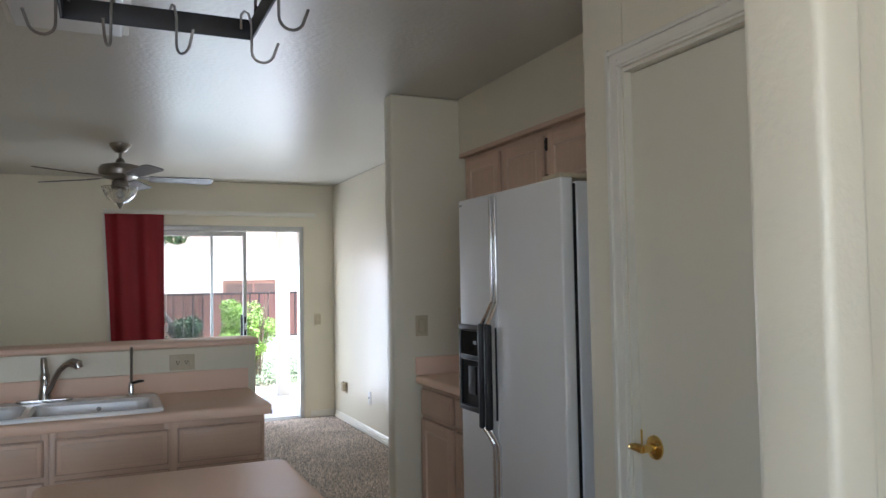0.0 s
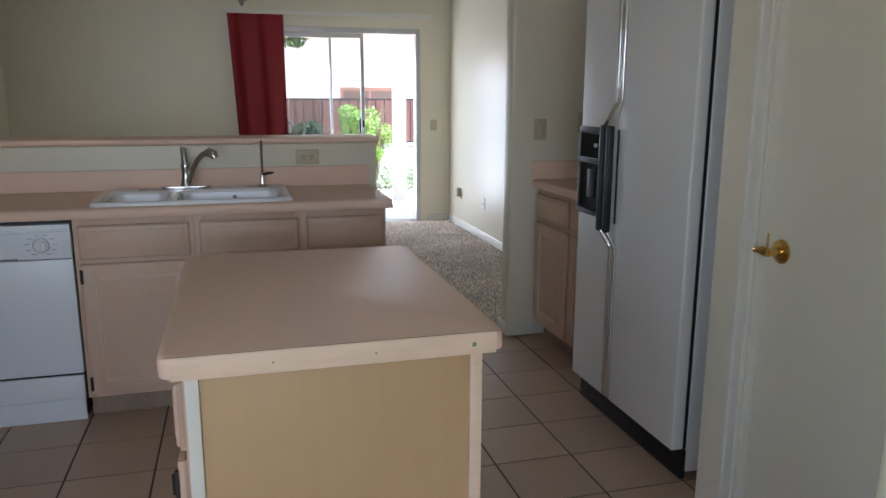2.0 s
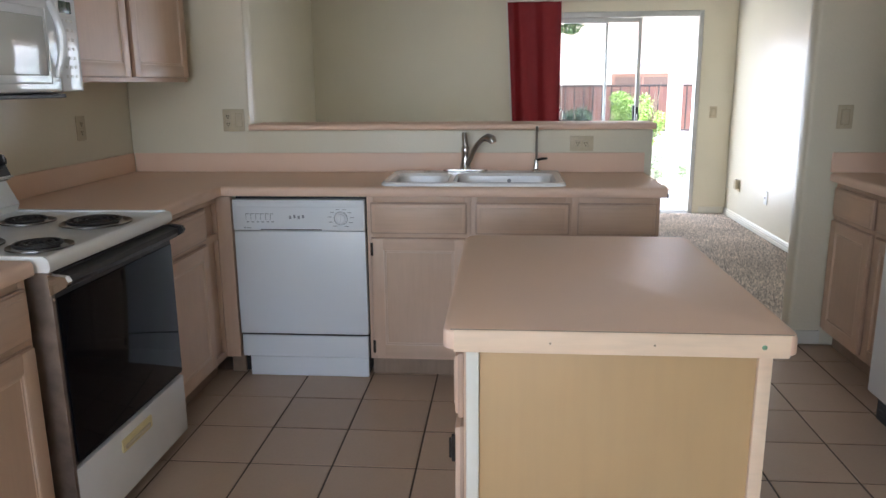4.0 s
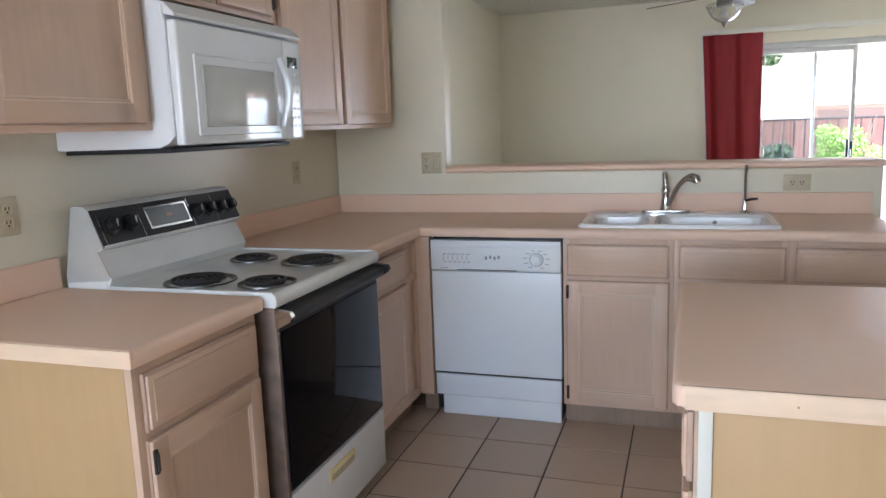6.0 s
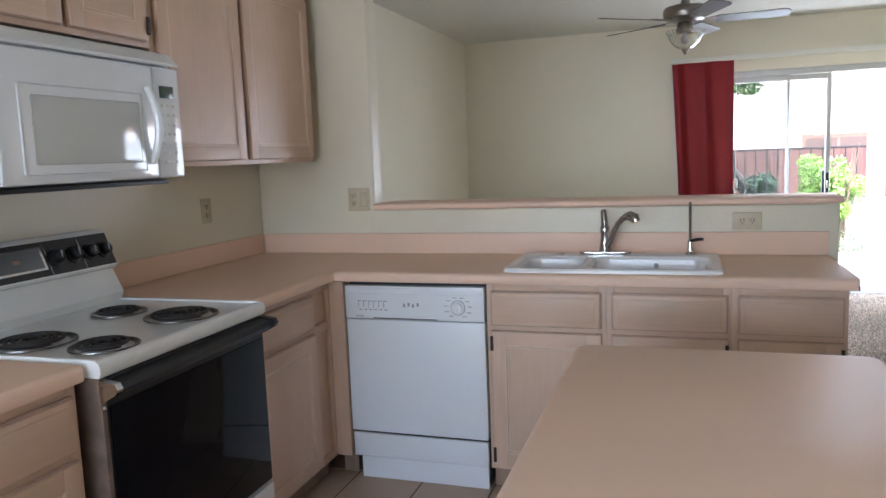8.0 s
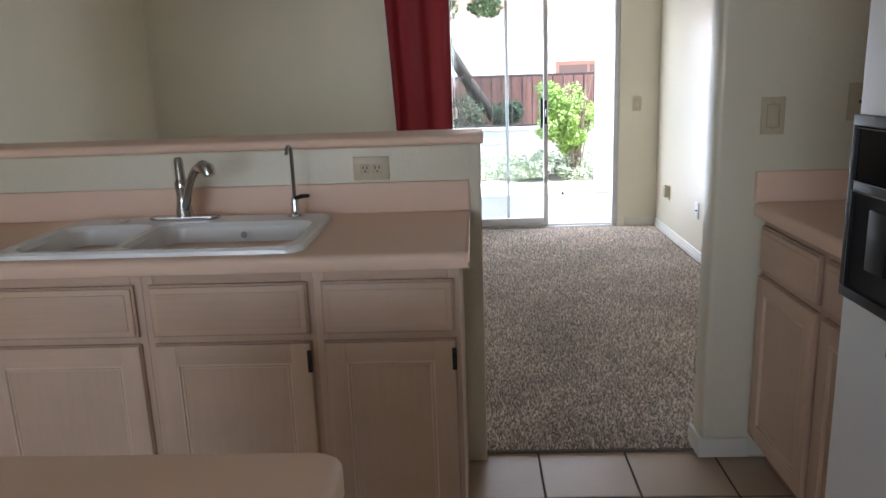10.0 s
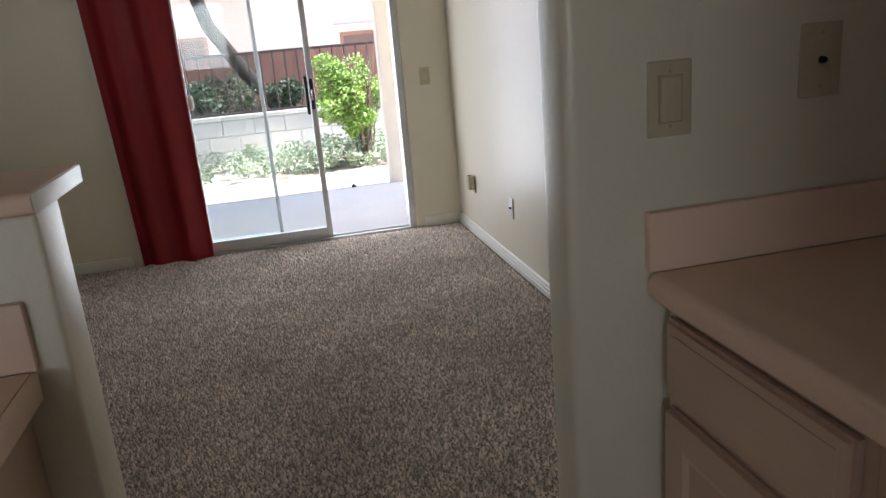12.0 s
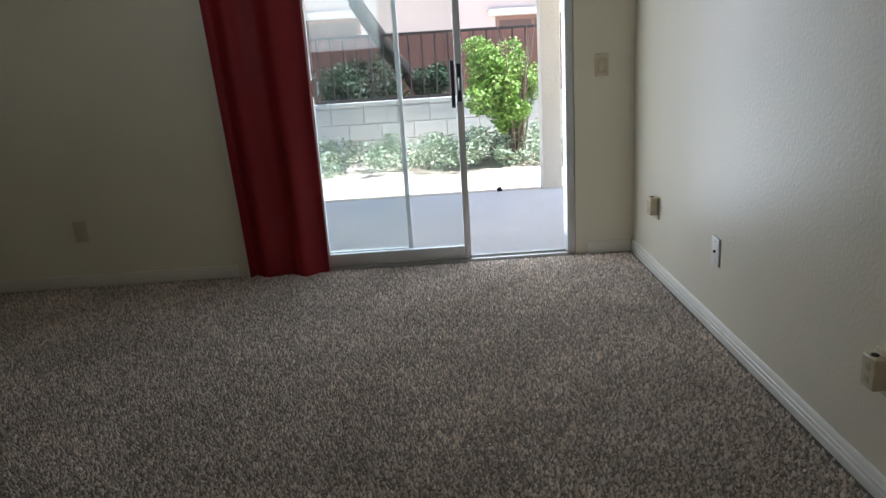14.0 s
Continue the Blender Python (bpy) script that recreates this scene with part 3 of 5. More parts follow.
upper_cabinet("W", 2.135, 2.512, 3.5595, 1.83, 2.15, 0.33, [(3.08, 3.54), (2.55, 3.05)], "short pickled oak wall cabinet above refrigerator", G2, (3.538, None))
bm = box(LEFT, -1.427, 1.84, HALF_Y, 2.2, CEIL - 0.0005, 0.01, 3)
structure("soffit_west", bm, PAINT, "cream soffit above wall cabinets", "soffit")
structure("soffit_trim_west", box(-1.453, -1.420, 1.85, 4.445, 2.1805, 2.1995, 0.003), OAK, "pickled oak trim under soffit", "trim")
structure("soffit_east", box(2.10, RIGHT, 2.5085, HALF_Y - 0.0055, 2.175, CEIL - 0.0005, 0.006), PAINT, "cream soffit above refrigerator cabinets", "soffit")
structure("soffit_trim_east", box(2.095, 2.133, 2.512, 4.455, 2.1505, 2.1745, 0.004), OAK, "pickled oak trim under soffit", "trim")


def kitchen_island():
    t = thing("kitchen_island", (0.38, 2.38, 0), "kitchen island with pink-beige laminate top and raw board end", "kitchen island")
    part("body", box(0.093, 0.672, 1.912, 2.862, 0.0, 0.872), PANEL_WOOD, t)
    part("front_panel", box(0.112, 0.650, 1.903, 1.9115, 0.004, 0.872, 0.001), PANEL_WOOD, t, "yellowish raw end panel")
    for x0, x1 in ((0.085, 0.111), (0.651, 0.678)):
        part("corner_strip", box(x0, x1, 1.896, 1.9225, 0.0, 0.872, 0.003), TRIM if x0 < 0.3 else BARE_EDGE, t, "pale corner strip")
    part("cabinet_front", box(0.079, 0.0925, 1.925, 2.862, 0.098, 0.872), OAK, t)
    for a, b in ((1.945, 2.385), (2.41, 2.845)):
        drawer_front("W", 0.079, a, b, 0.706, 0.845, t)
        cabinet_door("W", 0.079, a, b, 0.118, 0.682, t, a + 0.002 if a < 2 else b - 0.002)
    # top with clipped, rounded corners
    def outline(e):
        x0, x1, y0, y1, r = 0.038 + e, 0.727 - e, 1.887 + e, 2.892 - e, 0.035
        out = []
        for cx, cy, a0 in ((x1 - r, y1 - r, 0), (x0 + r, y1 - r, 90), (x0 + r, y0 + r, 180), (x1 - r, y0 + r, 270)):
            for i in range(5):
                a = radians(a0 + i * 22.5)
                out.append((cx + r * math.cos(a), cy + r * math.sin(a)))
        return out
    bm = bmesh.new()
    layers = [(0.0, 0.874), (0.0, 0.904), (0.002, 0.911), (0.007, 0.9155), (0.014, 0.917)]
    rings = [[bm.verts.new((x, y, z)) for x, y in outline(e)] for e, z in layers]
    for a, b in zip(rings, rings[1:]):
        for k in range(len(a)):
            bm.faces.new((a[k], a[(k + 1) % len(a)], b[(k + 1) % len(a)], b[k]))
    bm.faces.new(list(reversed(rings[0])))
    bm.faces.new(rings[-1])
    part("worktop", bm, LAMINATE, t)
    bm = bmesh.new()
    prism(bm, [(1.8815, 0.872), (1.8865, 0.872), (1.8865, 0.9165), (1.884, 0.9165), (1.8815, 0.911)], "x", 0.062, 0.703)
    part("front_edging", bm, BARE_EDGE, t, "cream edging strip with nail heads")
    seam = box(0.055, 0.71, 1.8867, 1.8885, 0.9163, 0.9176)
    part("seam", seam, OAK_DARK, t, "dark seam line")
    for x, m, r in ((0.655, TAG_GREEN, 0.005), (0.25, OAK_DARK, 0.0022), (0.45, OAK_DARK, 0.0022)):
        part("nail_head", lathe(bmesh.new(), [(r, 0), (r * 0.8, 0.0008)], (x, 1.8813, 0.893), (0, -1, 0), 12), m, t)


kitchen_island()
island = bpy.data.objects["kitchen_island"]
island.scale, island.location = (0.9855, 0.9115, 0.987), (0.393, 2.4263, 0)

# ---- kitchen: appliances ----


def dishwasher():
    x0, x1, y = -1.066, -0.452, 3.874
    t = thing("dishwasher", ((x0 + x1) / 2, 4.15, 0), "white built-in dishwasher with dial control panel", "dishwasher")
    part("tub", box(x0 + 0.004, x1 - 0.004, y + 0.04, 4.44, 0.015, 0.868), BLACK, t)
    part("door", box(x0, x1, y, y + 0.038, 0.216, 0.712, 0.006), WHITE_APPL, t)
    p = part("control_panel", box(x0, x1, y - 0.006, y + 0.038, 0.716, 0.858, 0.006), WHITE_APPL, t)
    part("top_lip", box(x0 + 0.01, x1 - 0.01, y - 0.010, y - 0.0065, 0.826, 0.850, 0.003), WHITE_APPL, p)
    part("lower_panel", box(x0 + 0.003, x1 - 0.003, y + 0.003, y + 0.03, 0.100, 0.206, 0.005), WHITE_APPL, t)
    part("kick_plate", box(x0 + 0.035, x1 - 0.006, y + 0.010, y + 0.03, 0.002, 0.097, 0.003), WHITE_APPL, t)
    part("door_gap", box(x0 + 0.002, x1 - 0.002, y + 0.012, y + 0.034, 0.2065, 0.2155), RUBBER, t, "dark gap below door")
    bm = lathe(bmesh.new(), [(0.029, 0), (0.028, 0.006), (0.022, 0.008), (0.021, 0.016), (0.017, 0.018)], (x1 - 0.110, y - 0.0062, 0.774), (0, -1, 0), 28)
    add_box(bm, x1 - 0.113, x1 - 0.107, y - 0.029, y - 0.022, 0.758, 0.790, 0.002)
    part("dial", bm, WHITE_APPL, p, "white control dial")
    ring = tube(bmesh.new(), arc((x1 - 0.110, y - 0.0065, 0.774), 0.0305, 0, 350, 30, "xz"), 0.0012, 5, True)
    part("dial_ring", ring, PRINT, p)
    part("pull_slot", box(x0 + 0.13, x1 - 0.20, y - 0.0075, y - 0.0062, 0.719, 0.7225), SLOT, p)
    part("badge", lathe(bmesh.new(), [(0.004, 0), (0.0035, 0.001)], (x0 + 0.055, y - 0.0062, 0.728), (0, -1, 0), 10), PRINT, p)
    part("badge_bar", box(x0 + 0.064, x0 + 0.085, y - 0.0066, y - 0.0061, 0.7265, 0.7295), PRINT, p)
    for i in range(6):
        bm = box(x0 + 0.062 + i * 0.023, x0 + 0.064 + i * 0.023, y - 0.0066, y - 0.0061, 0.765, 0.795)
        add_box(bm, x0 + 0.062 + i * 0.023, x0 + 0.078 + i * 0.023, y - 0.0066, y - 0.0061, 0.792, 0.795)
        add_box(bm, x0 + 0.066 + i * 0.023, x0 + 0.078 + i * 0.023, y - 0.0066, y - 0.0061, 0.754, 0.758)
        part("printed_mark", bm, PRINT, p)
    for i in range(4):
        part("printed_mark", box(x0 + 0.265 + i * 0.02, x0 + 0.275 + i * 0.02, y - 0.0066, y - 0.0061, 0.770 + 0.004 * (i % 2), 0.785 + 0.004 * (i % 2)), PRINT, p)
    for i in range(10):
        a = radians(-60 + i * 33)
        cx, cz = x1 - 0.110 + 0.052 * math.cos(a), 0.774 + 0.042 * math.sin(a)
        part("printed_mark", box(cx - 0.009, cx + 0.009, y - 0.0066, y - 0.0061, cz - 0.0015, cz + 0.0015), PRINT, p)


dishwasher()


def coil(cx, cy, z, r, parent):
    b = part("drip_pan", lathe(bmesh.new(), [(r * 0.25, -0.014), (r * 0.8, -0.010), (r * 1.04, 0.002), (r * 1.16, 0.005), (r * 1.17, 0.001)], (cx, cy, z), seg=32, cap=False), DRIP, parent, "chrome drip pan")
    pts = []
    turns = 4 if r > 0.085 else 3
    for i in range(turns * 22):
        a = i / 22 * 2 * math.pi
        rr = r * (0.18 + 0.80 * i / (turns * 22))
        pts.append((cx + rr * math.cos(a), cy + rr * math.sin(a), z + 0.010))
    bm = tube(bmesh.new(), pts, 0.0055, 6)
    part("coil", bm, COIL, b, "black spiral heating coil")


def stove():
    y0, y1 = 2.456, 3.208
    xf = -1.056
    t = thing("electric_stove", (-1.45, 2.8, 0), "white electric coil stove with black glass oven door", "stove")
    part("body", box(-1.80, -1.20, y0 + 0.004, y1 - 0.004, 0.0, 0.885), WHITE_APPL, t)
    part("oven_box", box(-1.1995, xf - 0.0405, y0 + 0.021, y1 - 0.006, 0.052, 0.885), BLACK, t)
    # cooktop with a rolled front lip
    pts = [(-1.80, 0.890), (xf + 0.005, 0.878), (xf + 0.012, 0.888)]
    for i in range(6):
        a = radians(i * 18)
        pts.append((xf - 0.006 + 0.018 * math.cos(a), 0.903 + 0.018 * math.sin(a)))
    pts += [(xf - 0.03, 0.917), (-1.638, 0.917), (-1.653, 0.95), (-1.80, 0.95)]
    part("cooktop", prism(bmesh.new(), pts, "y", y0, y1, 0), ENAMEL, t)
    for yy in (y0, y1 - 0.014):
        part("cooktop_rim", box(-1.633, xf - 0.005, yy, yy + 0.014, 0.915, 0.924, 0.004), ENAMEL, t)
    # sloping backguard
    guard = [(-1.80, 0.90), (-1.640, 0.915), (-1.626, 0.945), (-1.668, 1.030), (-1.646, 1.040), (-1.693, 1.162), (-1.708, 1.172), (-1.752, 1.172), (-1.80, 0.955)]
    part("backguard", prism(bmesh.new(), guard, "y", y0 + 0.002, y1 - 0.002, 0), ENAMEL, t)
    a, b = Vector((-1.644, 0, 1.042)), Vector((-1.6935, 0, 1.161))
    n = Vector(((b - a).z, 0, -(b - a).x)).normalized()

    def strip(u0, u1, w0, w1, d0, d1):
        """A piece on the sloping face: u along the stove, w up the slope, d out of it."""
        bm = bmesh.new()
        p = [a.lerp(b, w0) + n * d0, a.lerp(b, w0) + n * d1, a.lerp(b, w1) + n * d1, a.lerp(b, w1) + n * d0]
        return prism(bm, [(q.x, q.z) for q in p], "y", u0, u1)
    p = part("control_panel", strip(y0 + 0.004, y1 - 0.004, 0.02, 0.98, 0.0005, 0.004), BLACK, t, "black control panel")
    part("end_cap", prism(bmesh.new(), [(-1.798, 0.93), (-1.638, 0.94), (-1.630, 0.955), (-1.668, 1.035), (-1.642, 1.042), (-1.690, 1.162), (-1.708, 1.170), (-1.752, 1.170), (-1.798, 0.955)], "y", y0 - 0.002, y0 + 0.0015), ALU, t, "grey metal end cap")
    part("lower_trim", strip(y0 + 0.004, y1 - 0.004, 0.0, 0.05, 0.004, 0.012), ENAMEL, p)
    part("clock_bezel", strip(2.685, 2.905, 0.22, 0.84, 0.004, 0.010), CHROME, p, "chrome clock frame")
    part("clock_face", strip(2.695, 2.895, 0.28, 0.78, 0.010, 0.0115), CLOCK, p)
    part("clock_mark", strip(2.785, 2.81, 0.48, 0.58, 0.0115, 0.0122), BROWN_TRIM, p)
    for u in (2.52, 2.605, 2.955, 3.03, 3.10, 3.165):
        c = a.lerp(b, 0.5) + n * 0.004
        kb = lathe(bmesh.new(), [(0.031, 0), (0.030, 0.005), (0.023, 0.007), (0.021, 0.026), (0.016, 0.030)], (c.x, u, c.z), n, 20)
        k = part("knob", kb, BLACK, p)
        tip = c + n * 0.031
        part("pointer", box(tip.x - 0.003, tip.x + 0.003, u - 0.0015, u + 0.0015, tip.z - 0.014, tip.z + 0.014), PRINT, k)
    for u in (2.475, 2.655, 2.92, 3.065):
        part("panel_divider", strip(u, u + 0.002, 0.08, 0.92, 0.004, 0.0055), CHROME, p)
    # burners
    for cx, cy, r in ((-1.398, 2.592, 0.098), (-1.447, 2.98, 0.075), (-1.198, 2.97, 0.098), (-1.160, 2.60, 0.078)):
        coil(cx, cy, 0.919, r, t)
    # oven front
    d = part("oven_door", box(xf - 0.04, xf, y0 + 0.02, y1 - 0.006, 0.292, 0.872, 0.004), BLACK, t, "black oven door")
    part("glass", box(xf + 0.0005, xf + 0.006, y0 + 0.03, y1 - 0.016, 0.302, 0.800, 0.002), BLACK_GLASS, d, "glossy black glass")
    bm = prism(bmesh.new(), [(xf + 0.001, 0.815), (xf + 0.03, 0.826), (xf + 0.04, 0.842), (xf + 0.036, 0.858), (xf + 0.001, 0.866)], "y", y0 + 0.03, y1 - 0.01)
    part("handle", bm, BLACK, d, "full-width black handle")
    for yy in (y0 + 0.008, y1 - 0.009):
        part("handle_end", prism(bmesh.new(), [(xf + 0.001, 0.812), (xf + 0.05, 0.838), (xf + 0.058, 0.852), (xf + 0.05, 0.866), (xf + 0.001, 0.872)], "y", yy - 0.007, yy + 0.014), CHROME if yy < 2.6 else BLACK, d, "chrome handle end")
    part("side_trim", box(-1.1995, xf + 0.004, y0 + 0.003, y0 + 0.019, 0.055, 0.876, 0.003), EDGE_METAL, t, "worn brown metal door edge")
    for z in (0.80, 0.83):
        part("screw", lathe(bmesh.new(), [(0.005, 0), (0.004, 0.002)], (xf + 0.004, y0 + 0.011, z), (1, 0, 0), 10), CHROME, t)
    s = part("storage_drawer", box(xf - 0.04, xf + 0.004, y0 + 0.012, y1 - 0.006, 0.055, 0.282, 0.005), ENAMEL, t)
    bm = box(xf + 0.0045, xf + 0.008, 2.72, 2.92, 0.205, 0.248, 0.004)
    part("pull_recess", bm, CREAM_PULL, s, "yellowed plastic pull")
    part("pull_slot", box(xf + 0.008, xf + 0.0095, 2.735, 2.905, 0.212, 0.226, 0.003), ALMOND, s)
    part("base", box(-1.78, xf - 0.06, y0 + 0.02, y1 - 0.02, 0.0, 0.05), BLACK, t)


stove()


def microwave():
    y0, y1 = 2.494, 3.236
    xf = -1.372
    t = thing("microwave", (-1.6, 2.78, 1.345), "white over-the-range microwave mounted under short cabinet", "microwave")
    body = [(LEFT + 0.002, 1.345), (xf - 0.06, 1.345), (xf - 0.02, 1.36), (xf, 1.38), (xf, 1.712), (xf - 0.005, 1.727), (xf - 0.005, 1.766), (xf - 0.08, 1.788), (LEFT + 0.002, 1.788)]
    part("body", prism(bmesh.new(), body, "y", y0, y1, 0.003), WHITE_APPL, t)
    part("underside", box(LEFT + 0.02, xf - 0.03, y0 + 0.015, y1 - 0.015, 1.330, 1.3445, 0.004), BLACK, t, "dark underside with grease filters")
    vent = prism(bmesh.new(), [(xf, 1.730), (xf + 0.035, 1.722), (xf + 0.035, 1.732), (xf - 0.004, 1.768)], "y", y0 + 0.002, y1 - 0.002)
    part("vent_grille", vent, WHITE_APPL, t)
    d = part("door", box(xf + 0.001, xf + 0.034, y0 + 0.004, y1 - 0.135, 1.352, 1.716, 0.010, 3), MW_FRONT, t)
    bm = front_box("E", xf + 0.034, y0 + 0.075, y1 - 0.20, 0.0005, 0.005, 1.378, 1.622, 0.006, 3)
    part("window_frame", bm, MW_FRONT, d)
    part("window", front_box("E", xf + 0.034, y0 + 0.11, y1 - 0.222, 0.0052, 0.0085, 1.405, 1.592, 0.004, 2), MW_GLASS, d, "grey mesh window with glossy glass")
    hp = [Vector((xf + 0.036 + 0.030 * math.sin(math.pi * i / 14), y1 - 0.168 + 0.010 * math.sin(math.pi * i / 14), 1.40 + 0.245 * i / 14)) for i in range(15)]
    part("handle", tube(bmesh.new(), hp, [0.011 + 0.005 * math.sin(math.pi * i / 14) for i in range(15)], 10), MW_FRONT, d, "curved white handle")
    p = part("control_panel", box(xf + 0.001, xf + 0.032, y1 - 0.132, y1 - 0.002, 1.352, 1.716, 0.008, 3), MW_FRONT, t)
    part("display", front_box("E", xf + 0.032, y1 - 0.105, y1 - 0.035, 0.0003, 0.002, 1.615, 1.655, 0.001), GREEN_LCD, p, "dark green display")
    for r in range(7):
        for c in range(3):
            yy, zz = y1 - 0.105 + c * 0.028, 1.585 - r * 0.031
            part("button", front_box("E", xf + 0.032, yy, yy + 0.014, 0.0003, 0.002, zz, zz + 0.010, 0.001, 1), ALU, p)


microwave()


def refrigerator():
    y0, y1, xf, top = 2.760, 3.588, 1.672, 1.795
    t = thing("refrigerator", (2.05, 3.14, 0), "white side-by-side refrigerator with black ice dispenser", "refrigerator")
    part("body", box(xf + 0.066, 2.42, y0, y1, 0.03, top - 0.012, 0.006), WHITE_APPL, t)
    part("gasket", box(xf + 0.051, xf + 0.0655, y0 + 0.008, y1 - 0.01, 0.12, top - 0.02), RUBBER, t, "black door gasket")
    g = part("toe_grille", box(xf + 0.045, xf + 0.066, y0 + 0.004, y1 - 0.004, 0.002, 0.115, 0.004), BLACK, t, "black toe grille")
    for k in range(4):
        part("grille_slat", box(xf + 0.041, xf + 0.0448, y0 + 0.03, y1 - 0.03, 0.020 + k * 0.022, 0.030 + k * 0.022, 0.001), BLACK, g)
    ysplit = 3.252
    f = part("freezer_door", box(xf, xf + 0.050, ysplit + 0.003, y1, 0.122, top, 0.008, 3), FRIDGE_WHITE, t)
    d = part("fresh_food_door", box(xf, xf + 0.050, y0, ysplit - 0.003, 0.122, top, 0.008, 3), FRIDGE_WHITE, t)
    part("hinge_cover", box(xf + 0.01, xf + 0.16, y0 + 0.02, y0 + 0.14, top + 0.0005, top + 0.018, 0.006), ALMOND, d, "cream top hinge cover")
    part("badge", box(xf - 0.0012, xf - 0.0002, y1 - 0.035, y1 - 0.012, top - 0.028, top - 0.020), PRINT, f)
    for door, yy, yg in ((f, ysplit + 0.018, 3.306), (d, ysplit - 0.018, 3.252)):
        for z0, z1 in ((1.345, 1.78), (0.135, 0.775)):
            part("trim_strip", box(xf - 0.014, xf - 0.0005, yy - 0.009, yy + 0.009, z0, z1, 0.005, 3), CHROME, door, "chrome door trim strip")
        for za, zb in ((1.345, 1.255), (0.775, 0.845)):
            bm = tube(bmesh.new(), [(xf - 0.010, yy, za), (xf - 0.024, yy + 0.45 * (yg - yy), (za + zb) / 2), (xf - 0.040, yg, zb)], 0.009, 8)
            part("handle_bracket", bm, CHROME, door)
        part("handle", box(xf - 0.056, xf - 0.026, yg - 0.012, yg + 0.012, 0.835, 1.262, 0.010, 3), BLACK, door, "black grip handle")
    part("edge_strip", box(xf - 0.008, xf - 0.0005, 3.248, 3.256, 0.87, 1.245, 0.003), BLACK, f, "black edge strip")
    # dispenser with a display above and an open bay below
    e0, e1, z0, z1 = 3.345, 3.580, 0.877, 1.248
    x0 = xf - 0.014
    for a, b2, c, d2 in ((e0, e1, z1 - 0.022, z1), (e0, e1, z0, z0 + 0.022), (e0, e0 + 0.02, z0 + 0.0222, z1 - 0.0222), (e1 - 0.02, e1, z0 + 0.0222, z1 - 0.0222), (e0 + 0.0202, e1 - 0.0202, 1.098, 1.118)):
        part("dispenser_bezel", box(x0, xf - 0.0005, a, b2, c, d2, 0.003), BLACK, f, "black dispenser surround")
    part("dispenser_display", box(x0 + 0.004, xf - 0.0006, e0 + 0.0202, e1 - 0.0202, 1.1182, z1 - 0.0222), BLACK_GLASS, f, "glossy black display")
    part("dispenser_bay", box(xf - 0.004, xf - 0.0007, e0 + 0.0202, e1 - 0.0202, z0 + 0.0222, 1.0978), RUBBER, f, "dark dispenser bay")
    part("dispenser_badge", box(x0 + 0.003, x0 + 0.0039, e0 + 0.07, e0 + 0.10, 1.165, 1.18), PRINT, f)
    part("dispenser_paddle", box(xf - 0.012, xf - 0.0042, e0 + 0.08, e0 + 0.15, 0.95, 1.07, 0.004), BLACK, f)
    for a, b2, c, d2 in ((e0 + 0.018, e1 - 0.018, 1.2215, 1.2235), (e0 + 0.018, e1 - 0.018, 1.117, 1.119), (e0 + 0.018, e1 - 0.018, 1.097, 1.099), (e0 + 0.018, e0 + 0.020, 0.90, 1.097), (e1 - 0.020, e1 - 0.018, 0.90, 1.097)):
        part("frame_line", box(x0 - 0.0012, x0 - 0.0002, a, b2, c, d2), STEEL, f)
    return t


refrigerator()


